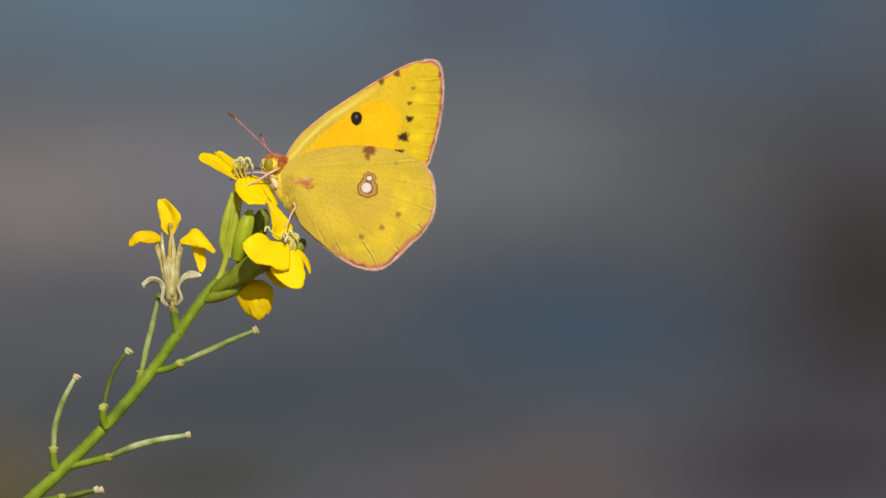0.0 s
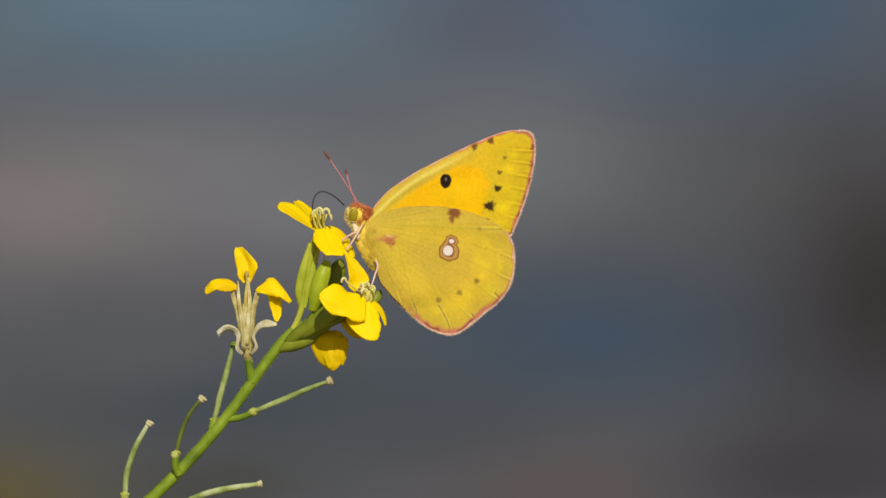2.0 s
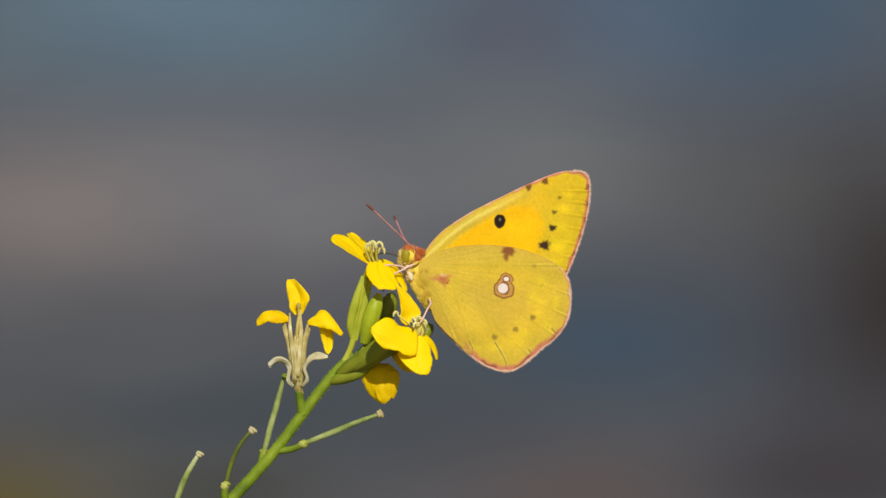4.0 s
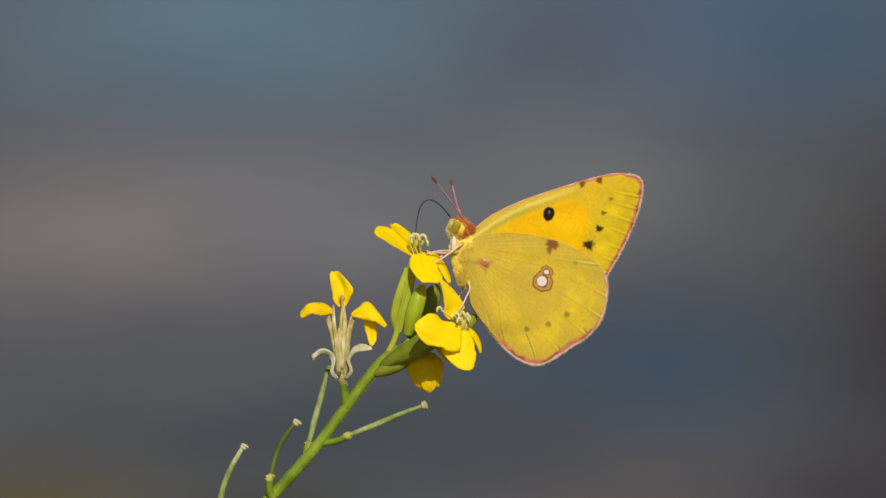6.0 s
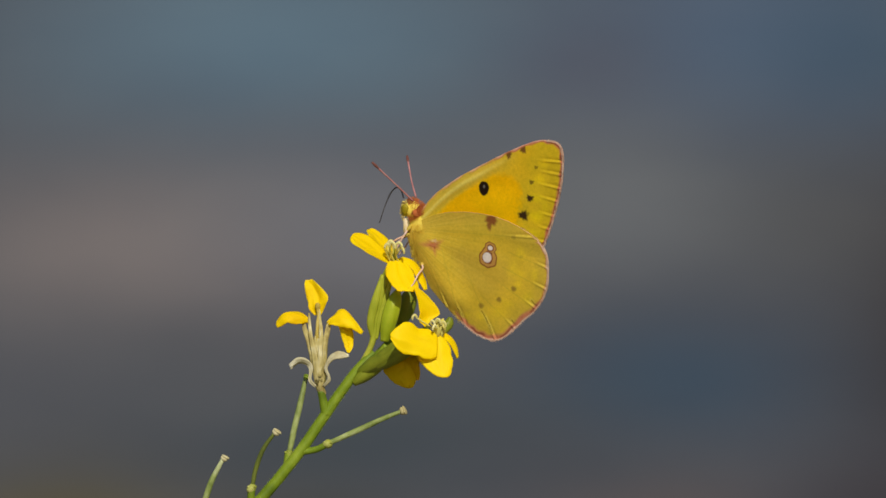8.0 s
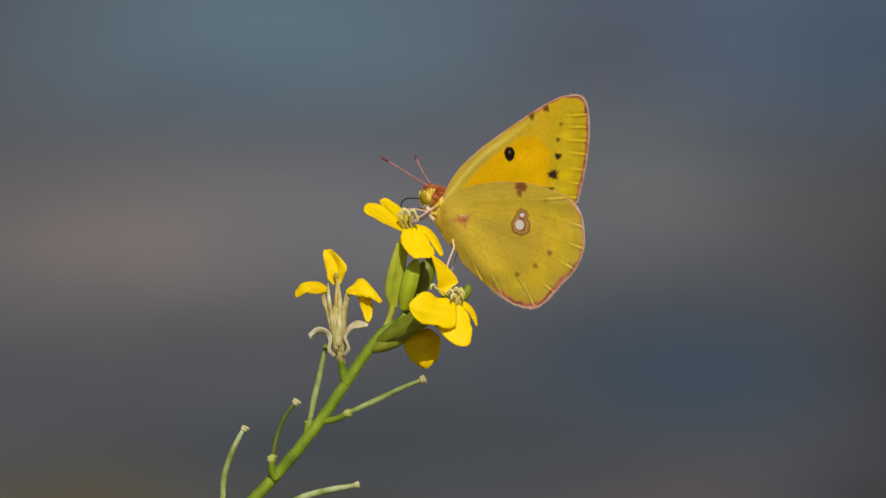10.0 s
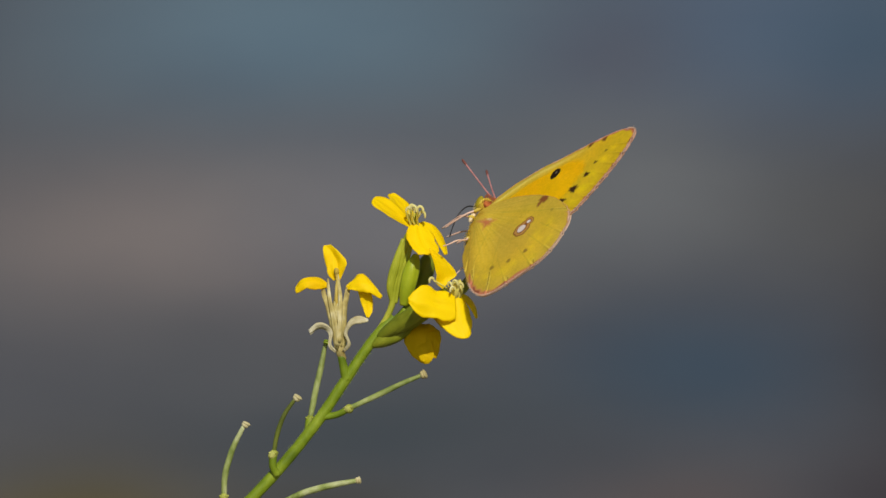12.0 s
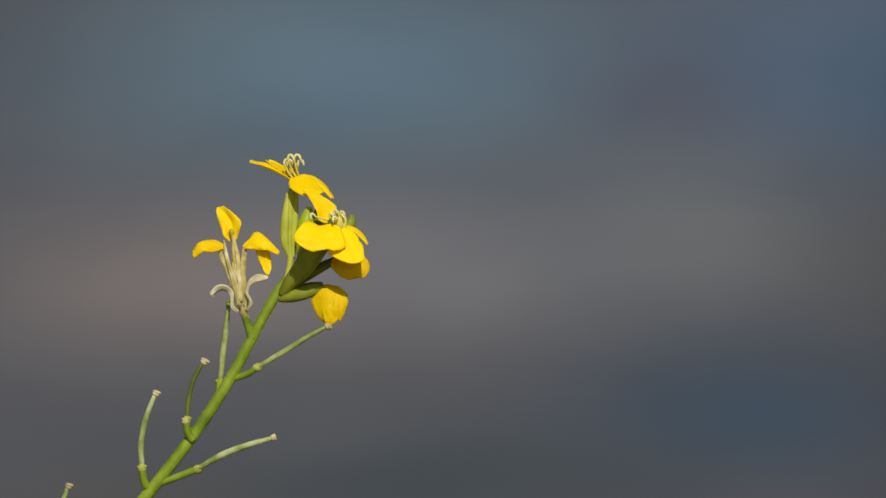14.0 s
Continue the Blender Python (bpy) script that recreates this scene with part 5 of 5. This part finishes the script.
        (13.2, pose(-0.11249, 0.0, -0.00510, 0, -1.49, 0)), (13.3, pose(-0.11329, 0.0, -0.00326, 0, -1.80, 0)),
        (13.4, pose(-0.11160, 0.0, 0.00539, 0, -3.78, 0)), (13.5, pose(-0.10357, 0.0, 0.01086, 0, -5.85, 0)),
        (13.6, pose(-0.07541, 0.0, 0.01874, 0, -10.90, 0)), (13.7, pose(-0.07546, 0.0, 0.02053, 0, -11.36, 0)),
        (13.8, pose(-0.08013, 0.0, 0.01674, 0, -10.37, 0)), (13.9, pose(-0.07853, 0.0, 0.01294, 0, -9.75, 0)),
        (14.0, pose(-0.08576, 0.0, 0.00328, 0, -6.77, 0)),
    ])
    walk(butterfly, [
        (0.0, pose(-0.02135, 0.000, 0.51074, -13.2, 0.1, 2.1)), (0.1, pose(-0.02247, 0.000, 0.51038, -11.8, 0.9, 3.7)),
        (0.2, pose(-0.01963, 0.000, 0.50626, -10.5, 1.7, 5.2)), (0.3, pose(-0.01473, 0.000, 0.49996, -9.1, 2.5, 6.7)),
        (0.4, pose(-0.00950, 0.000, 0.49458, -7.8, 3.4, 8.3)), (0.5, pose(-0.00556, 0.000, 0.49076, -6.4, 4.2, 9.8)),
        (0.6, pose(-0.00399, 0.000, 0.49180, -4.8, 5.6, 10.4)), (0.7, pose(-0.00524, 0.000, 0.49667, -3.2, 7.1, 11.0)),
        (0.8, pose(-0.00909, 0.000, 0.50348, -1.5, 8.6, 11.6)), (0.9, pose(-0.01331, 0.000, 0.50914, 0.1, 10.0, 12.2)),
        (1.0, pose(-0.01694, 0.000, 0.51284, 1.8, 11.5, 12.8)), (1.1, pose(-0.01859, 0.000, 0.51338, -0.3, 9.8, 11.7)),
        (1.2, pose(-0.01744, 0.000, 0.51148, -2.4, 8.1, 10.6)), (1.3, pose(-0.01407, 0.000, 0.50778, -4.5, 6.4, 9.5)),
        (1.4, pose(-0.01066, 0.000, 0.50396, -6.7, 4.7, 8.4)), (1.5, pose(-0.00882, 0.000, 0.50111, -8.8, 3.0, 7.3)),
        (1.6, pose(-0.00784, 0.000, 0.49969, -8.0, 3.5, 7.8)), (1.7, pose(-0.00762, 0.000, 0.49957, -7.2, 4.1, 8.2)),
        (1.8, pose(-0.00811, 0.000, 0.50036, -6.4, 4.6, 8.6)), (1.9, pose(-0.00969, 0.000, 0.50217, -5.6, 5.2, 9.0)),
        (2.0, pose(-0.01219, 0.000, 0.50434, -4.8, 5.7, 9.5)), (2.1, pose(-0.01409, 0.000, 0.50629, -5.3, 7.5, 9.2)),
        (2.2, pose(-0.01514, 0.000, 0.50715, -5.7, 9.2, 9.0)), (2.3, pose(-0.01420, 0.000, 0.50669, -6.2, 10.9, 8.8)),
        (2.4, pose(-0.01154, 0.000, 0.50471, -6.6, 12.7, 8.6)), (2.5, pose(-0.00874, 0.000, 0.50227, -7.0, 14.4, 8.4)),
        (2.6, pose(-0.00711, 0.000, 0.49960, -8.5, 9.2, 7.3)), (2.7, pose(-0.00686, 0.000, 0.49822, -9.9, 4.1, 6.3)),
        (3.1, pose(-0.00663, 0.000, 0.49826, -10.7, 4.1, 5.2)), (3.5, pose(-0.00664, 0.000, 0.49864, -11.4, 4.2, 4.0)),
        (3.9, pose(-0.00684, 0.000, 0.49933, -12.2, 4.2, 2.9)), (4.3, pose(-0.00720, 0.000, 0.50029, -13.0, 4.3, 1.7)),
        (4.8, pose(-0.00779, 0.000, 0.50183, -13.9, 4.4, 0.3)), (4.9, pose(-0.00835, 0.000, 0.50383, -14.1, 4.4, 0.0)),
        (5.0, pose(-0.00949, 0.000, 0.50557, -14.3, 4.4, -0.2)), (5.1, pose(-0.01027, 0.000, 0.50669, -11.9, 6.6, 2.1)),
        (5.2, pose(-0.00998, 0.000, 0.50772, -9.5, 8.8, 4.4)), (5.3, pose(-0.00909, 0.000, 0.50718, -7.0, 11.0, 6.7)),
        (5.4, pose(-0.00705, 0.000, 0.50537, -4.6, 13.2, 9.0)), (5.5, pose(-0.00430, 0.000, 0.50307, -2.2, 15.4, 11.2)),
        (5.6, pose(-0.00264, 0.000, 0.50145, -2.3, 14.7, 10.8)), (5.7, pose(-0.00247, 0.000, 0.50115, -2.4, 14.0, 10.3)),
        (5.8, pose(-0.00381, 0.000, 0.50193, -2.4, 13.4, 9.8)), (5.9, pose(-0.00559, 0.000, 0.50352, -2.5, 12.7, 9.3)),
        (6.0, pose(-0.00756, 0.000, 0.50505, -2.6, 12.0, 8.9)), (6.1, pose(-0.00872, 0.000, 0.50542, -3.4, 9.4, 7.9)),
        (6.2, pose(-0.00946, 0.000, 0.50519, -4.1, 6.9, 6.9)), (6.3, pose(-0.00899, 0.000, 0.50388, -4.9, 4.3, 5.9)),
        (6.4, pose(-0.00767, 0.000, 0.50136, -5.7, 1.7, 5.0)), (6.5, pose(-0.00700, 0.000, 0.49960, -6.5, -0.9, 4.0)),
        (6.6, pose(-0.00702, 0.000, 0.49969, -3.4, 0.5, 1.8)), (6.7, pose(-0.00794, 0.000, 0.50050, -0.4, 1.9, -0.4)),
        (6.8, pose(-0.00890, 0.000, 0.50169, 2.6, 3.2, -2.6)), (6.9, pose(-0.01012, 0.000, 0.50284, 5.6, 4.6, -4.8)),
        (7.0, pose(-0.01040, 0.000, 0.50350, 8.6, 6.0, -7.0)), (7.1, pose(-0.00985, 0.000, 0.50321, 8.2, 6.5, -7.2)),
        (7.2, pose(-0.00916, 0.000, 0.50231, 7.8, 7.0, -7.4)), (7.3, pose(-0.00875, 0.000, 0.50151, 7.4, 7.5, -7.6)),
        (7.4, pose(-0.00908, 0.000, 0.50095, 7.0, 8.0, -7.8)), (7.5, pose(-0.00950, 0.000, 0.50070, 6.6, 8.5, -8.0)),
        (7.6, pose(-0.00998, 0.000, 0.50112, 7.4, 8.5, -12.2)), (7.7, pose(-0.01057, 0.000, 0.50223, 8.1, 8.4, -16.3)),
        (7.8, pose(-0.01239, 0.000, 0.50476, 8.9, 8.4, -20.5)), (7.9, pose(-0.01375, 0.000, 0.50613, 9.6, 8.4, -24.6)),
        (8.0, pose(-0.01788, 0.000, 0.50961, 10.4, 8.3, -28.8)), (8.1, pose(-0.01943, 0.000, 0.51129, 9.4, 9.2, -26.7)),
        (8.2, pose(-0.02138, 0.000, 0.51304, 8.4, 10.1, -24.7)), (8.3, pose(-0.02180, 0.000, 0.51329, 7.4, 10.9, -22.7)),
        (8.4, pose(-0.02041, 0.000, 0.51267, 6.4, 11.8, -20.7)), (8.5, pose(-0.01669, 0.000, 0.51140, -0.3, 20.8, 11.4)),
        (8.6, pose(-0.01410, 0.000, 0.50996, 0.7, 19.7, 2.0)), (8.7, pose(-0.01326, 0.000, 0.50962, 1.7, 18.6, -7.3)),
        (8.8, pose(-0.01253, 0.000, 0.50898, 2.6, 17.6, -16.6)), (8.9, pose(-0.01227, 0.000, 0.50942, 3.6, 16.5, -25.9)),
        (9.0, pose(-0.01635, 0.000, 0.50976, 17.5, -4.1, -26.2)), (9.1, pose(-0.01631, 0.000, 0.50953, 18.4, -4.8, -23.3)),
        (9.2, pose(-0.01549, 0.000, 0.50917, 19.3, -5.6, -20.5)), (9.6, pose(-0.01559, 0.000, 0.51041, 13.8, -2.1, -22.4)),
        (10.0, pose(-0.01628, 0.000, 0.51186, 8.3, 1.4, -24.4)), (10.4, pose(-0.01720, 0.000, 0.51338, 2.8, 4.9, -26.3)),
        (10.8, pose(-0.01801, 0.000, 0.51474, -2.8, 8.3, -28.2)), (11.3, pose(-0.01833, 0.000, 0.51600, -9.7, 12.7, -30.6)),
        (11.4, pose(-0.01469, 0.000, 0.51294, -11.0, 13.6, -31.1)), (11.5, pose(-0.01258, 0.000, 0.51121, -12.4, 14.4, -31.6)),
        (11.6, pose(-0.00878, 0.000, 0.50759, -18.1, 15.3, -32.3)), (11.7, pose(-0.00690, 0.000, 0.50600, -23.8, 16.3, -33.0)),
        (11.8, pose(-0.00812, 0.000, 0.50631, -29.1, 11.4, -40.1)), (11.9, pose(-0.00883, 0.000, 0.50699, -34.4, 6.4, -47.1)),
        (12.0, pose(-0.01163, 0.000, 0.50983, -39.7, 1.5, -54.2)), (12.1, pose(-0.01351, 0.000, 0.50885, -35.1, -3.4, -52.8)),
        (12.2, pose(-0.01601, 0.000, 0.51086, -30.5, -8.4, -51.4)), (12.3, pose(-0.01663, 0.000, 0.51051, -35.7, -14.4, -46.7)),
        (12.4, pose(-0.01892, 0.000, 0.51040, -40.9, -20.5, -42.1)), (12.5, pose(-0.01950, 0.000, 0.50971, -46.0, -26.5, -37.5)),
        (12.6, pose(-0.01895, 0.000, 0.50969, -42.6, -30.1, -39.7)), (12.7, pose(-0.01809, 0.000, 0.50944, -39.2, -33.7, -42.0)),
        (12.8, pose(-0.01612, 0.000, 0.50759, -35.8, -37.3, -44.2)), (12.9, pose(-0.01544, 0.000, 0.50675, -35.6, -38.0, -44.8)),
        (13.0, pose(-0.01478, 0.000, 0.50468, -35.4, -38.8, -45.4)), (13.1, pose(-0.01544, 0.000, 0.50573, -31.5, -33.3, -43.0)),
        (13.2, pose(-0.01736, 0.000, 0.50589, -27.6, -27.9, -40.5)), (13.3, pose(0.00117, 0.020, 0.52809, -8.7, 6.6, -110.8)),
        (13.4, pose(0.00679, 0.050, 0.57101, -8.8, -3.9, -110.0)), (13.6, pose(0.02115, 0.120, 0.64332, -6.3, -14.9, -113.6)),
        (14.0, pose(0.05876, 0.300, 0.78983, -5.1, -34.1, -117.8)),
    ])
    # wings turn about the line of the body
    hinge = Vector((0.617, 0, -0.787))

    def spread(degrees):
        pivot = Matrix.Translation(by(512, 308))
        return pivot @ Matrix.Rotation(radians(degrees), 4, hinge) @ pivot.inverted()

    # how far the forewings are drawn back over the hindwings, in degrees
    drawn = ((0, 0.8), (0.5, 1.3), (1, 2.6), (1.5, 2.3), (2, 2.5), (2.5, 2.6), (2.7, 2.7), (5, 3.8), (5.5, 4.1), (6, 4.2), (6.5, 3.8), (7, 3.8), (7.5, 3.8), (8, 3.0), (8.4, 3.5), (8.5, 4.0), (8.9, 2.8), (9, 1.6), (9.2, 1.6), (11.5, 1.6), (11.7, 2), (12, 0.4), (12.2, 0.1), (12.3, 8.4), (12.4, 13.7), (12.5, 0.4), (12.8, 1.7), (13, 3.5), (13.2, 1), (13.3, 0), (14.0, 0))
    # opening of the near forewing, near hindwing and far wings, in degrees
    opened = ((0.0, 0, 0, 0), (12.1, 0, 0, 0), (12.2, 0, 0, -10), (12.3, 22, 16, -42), (12.4, 14, 11, 11), (12.5, 0, 0, 0), (13.2, 0, 0, 0),
              (13.3, 30, 30, -30), (13.4, 70, 70, -70), (13.5, 20, 20, -20), (13.6, 70, 70, -70), (13.8, 20, 20, -20), (14.0, 60, 60, -60))

    def slide(degrees):
        pivot = Matrix.Translation(by(512, 308))
        return pivot @ pose(0, 0, 0, 0, degrees, 0) @ pivot.inverted()

    times = sorted({row[0] for row in drawn} | {row[0] for row in opened})
    for wing, column, fore in ((near_fore, 1, True), (near_hind, 2, False), (far_fore, 3, True), (far_hind, 3, False)):
        rows = []
        for t in times:
            turn = spread(float(np.interp(t, [row[0] for row in opened], [row[column] for row in opened])))
            if fore:
                turn = turn @ slide(float(np.interp(t, [row[0] for row in drawn], [row[1] for row in drawn])))
            rows.append((t, turn))
        walk(wing, rows)

    # the fore body pitches under the wings: degrees about the wing root and a small shift, and where each antenna's tip lies from its root
    bow = (
        (0, 3.5, 5.1, -5.3), (0.5, 1, 1.8, -1.9), (1, 13, 0.2, -0.4), (1.5, -2.5, 0.7, -0.2), (2, 6, 0.6, -1.0), (2.5, 9.5, -0.0, -0.4),
        (5, 1.5, 2.3, -2.6), (5.5, 18, -4.5, 8.4), (6, 14.5, -3.9, 6.9), (6.5, 3.5, -3.8, 4.1), (7, 13.5, -4.9, 7.4), (7.5, 17, -6.1, 10.7),
        (8, 18, -4.0, 7.3), (8.4, 16.5, -2.9, 5.0), (8.5, 7.5, -4.5, 5.2), (8.9, 8.5, -2.2, 3.0), (9, 1.5, -2.1, 1.7), (11.5, 5, -1.2, 1.8),
        (12, 12, 0.0, 0.0), (12.5, -12, 0.0, 0.0), (13, -12, 0.0, 0.0), (13.15, -12, 0.0, 0.0), (13.25, 0, 0.0, 0.0), (14, 0, 0.0, 0.0),
    )
    near_tips = (
        (0, -78, 65, -47), (0.5, -80, 74, -24), (1, -73, 83, -19), (1.5, -77, 74, -33), (2, -71, 81, -30), (2.5, -78, 74, -33),
        (5, -79, 51, -61), (5.5, -68, 62, -64), (6, -77, 55, -60), (6.5, -71, 57, -65), (7, -58, 72, -64), (7.5, -59, 67, -67),
        (8, -39, 74, -74), (8.4, -45, 63, -80), (8.5, -86, 55, -47), (8.9, -61, 66, -67), (9, -48, 55, -85), (11.5, -54, 71, -67),
        (12, -93, 51, -35), (12.2, -82, 66, -39), (12.3, -79, 72, -34), (13.2, -52, 97, -23), (13.3, -70, 70, -40), (14, -60, 78, -40),
    )
    far_tips = (
        (0, -17, 59, 94), (0.5, -10, 60, 94), (1, -16, 69, 87), (1.5, -17, 66, 88), (2, -9, 64, 91), (2.5, -18, 66, 88),
        (5, -25, 71, 83), (5.5, -2, 75, 83), (6, -17, 64, 90), (6.5, -12, 86, 71), (7, -35, 57, 90), (7.5, -42, 60, 85),
        (8, -65, 49, 76), (8.4, -66, 46, 78), (8.5, -24, 61, 91), (8.9, -80, 30, 73), (9, -78, 32, 73), (11.5, -60, 33, 88),
        (12, -91, 65, 3), (12.2, -76, 80, 19), (12.3, -63, 92, 11), (13.2, -44, 99, 29), (13.3, -68, 40, 75), (14, -60, 78, 40),
    )

    def pitch(degrees, ahead, up):
        pivot = Matrix.Translation(by(525, 340))
        return Matrix.Translation((ahead * U, 0, up * U)) @ pivot @ pose(0, 0, 0, 0, degrees, 0) @ pivot.inverted()

    def pitched(t):
        return pitch(*(float(np.interp(t, [row[0] for row in bow], [row[k] for row in bow])) for k in (1, 2, 3)))

    for piece in front_body:
        walk(piece, [(row[0], pitch(*row[1:])) for row in bow])
    # the abdomen hangs below the wings while the butterfly turns away
    waist = Matrix.Translation(by(528, 338))
    walk(abdomen, [(t, waist @ pose(0, 0, 0, 0, a, 0) @ waist.inverted()) for t, a in ((0.0, 0), (12.1, 0), (12.35, 13), (13.1, 13), (13.25, 0), (14.0, 0))])
    for feeler, root, tips in ((near_antenna, (480, 273, -7), near_tips), (far_antenna, (476, 269, 7), far_tips)):
        rows = []
        for t, x, up, away in tips:
            turn = Vector((x, away, up)).normalized().to_track_quat("Z", "Y").to_matrix().to_4x4()
            rows.append((t, Matrix.Translation(pitched(t) @ by(*root)) @ turn))
        walk(feeler, rows)
    # the topmost bloom turns when the butterfly moves its weight
    walk(top_flower, [(t, Matrix.Translation(TOP_STALK) @ pose(0, 0, 0, nod, tilt, 0)) for t, tilt, nod in (
        (0.0, 0, 0), (5.0, 1, 2), (5.5, 1, 3), (7.0, 2, 6), (8.0, 3, 8), (8.5, 3, 8), (9.0, -1, 6), (11.3, 2, 9), (11.7, 2, 8), (12.0, 5, 6), (12.5, 8, 7), (13.0, 7, 6), (13.2, 2, 0), (13.3, 0, -8), (14.0, -2, -10))])
    walk(under_flower, [(t, Matrix.Translation(UNDER_STALK) @ pose(shift * U, 0, 0, 0, a, 0)) for t, a, shift in (
        (0.0, 0, 0), (5.0, 0, 0), (6.5, -5, 0), (7.5, -9, 0), (8.0, -15, 0), (8.5, -8, 0), (9.0, -2, 0), (11.5, 0, 0), (13.1, 0, 0), (13.4, 11, 10), (14.0, 14, 10))])
    walk(front_flower, [(t, Matrix.Translation(FRONT_STALK) @ pose(0, 0, 0, nod, tilt, 0)) for t, nod, tilt in (
        (0.0, 0, 0), (5.0, 1, 0), (5.5, 4, 0), (6.5, 6, 0), (7.5, 9, 0), (8.5, 9, 0), (9.0, 11, -1), (11.5, 10, 0), (12.0, 10, -2), (12.5, 2, 0), (13.1, 4, 1), (13.3, 0, -5), (13.5, 0, -11), (14.0, 0, -12))])
    petal, base, axis = side_petal
    walk(petal, [(t, Matrix.Translation(base) @ Matrix.Rotation(radians(a), 4, axis)) for t, a in (
        (0.0, 0), (12.0, 0), (12.3, 65), (12.5, 75), (13.1, 75), (13.3, 20), (14.0, 10))])
    tucked = Matrix.Translation(by(472, 300)) @ pose(0, 0, 0, 0, -62, 0)
    rows = [(0.0, tucked)]
    for stay in (((0.8, -50), (1.2, -50)), ((1.9, -45), (2.5, -39), (2.7, -39)), ((5.4, -49), (5.7, -49), (6, -48), (6.2, -48)),
                 ((6.9, -36, 66), (7.1, -36, 66), (7.5, -39), (8.0, -58, 45), (8.4, -75, 45), (8.5, -62), (8.8, -64)), ((11.3, -50, 45), (11.5, -50, 45), (11.7, -58, 45))):
        for k, (t, angle, *roll) in enumerate(stay):
            raised = Matrix.Translation(by(458, 279)) @ pose(0, 0, 0, 0, angle, 0) @ Matrix.Rotation(radians(sum(roll)), 4, (-70, 0, -9))
            rows += ([(t - 0.2, tucked)] if k == 0 else []) + [(t, raised)] + ([(t + 0.2, tucked)] if k == len(stay) - 1 else [])
    walk(tongue, [(t, pitched(t) @ m) for t, m in rows + [(14.0, tucked)]])
    # the two front pairs of legs reach down when the body is raised
    for k, (leg, hip) in enumerate(legs):
        if k % 3 == 2:
            # the hind legs keep their stand on the petal while the body turns
            if k < 3:
                walk(leg, [(t, Matrix.Translation(hip) @ pose(0, 0, 0, lift, 0, a)) for t, a, lift in (
                    (0.0, 0, 0), (6.5, 0, 0), (7.5, 8, -14), (8.0, 29, -28), (8.4, 21, -26), (8.5, 0, -14), (8.9, 26, -26), (9.2, 20, -20), (11.3, 30, 0), (11.7, 33, 0),
                    (12.0, 50, 0), (12.5, 38, 0), (13.2, 38, 0), (13.3, 0, 0), (14.0, 0, 0))])
            continue
        reach = (-30, -48)[k % 3]
        held, down = Matrix.Translation(hip), Matrix.Translation(hip) @ pose(0, 0, 0, 0, reach, 0)
        rows = [(0.0, held)]
        for start, end in ((0.8, 1.1), (2.0, 2.3), (5.4, 5.9), (7.1, 8.8), (11.3, 11.9)):
            rows += [(start - 0.2, held), (start, down), (end, down), (end + 0.2, held)]
        walk(leg, rows + [(14.0, held)])


motions()
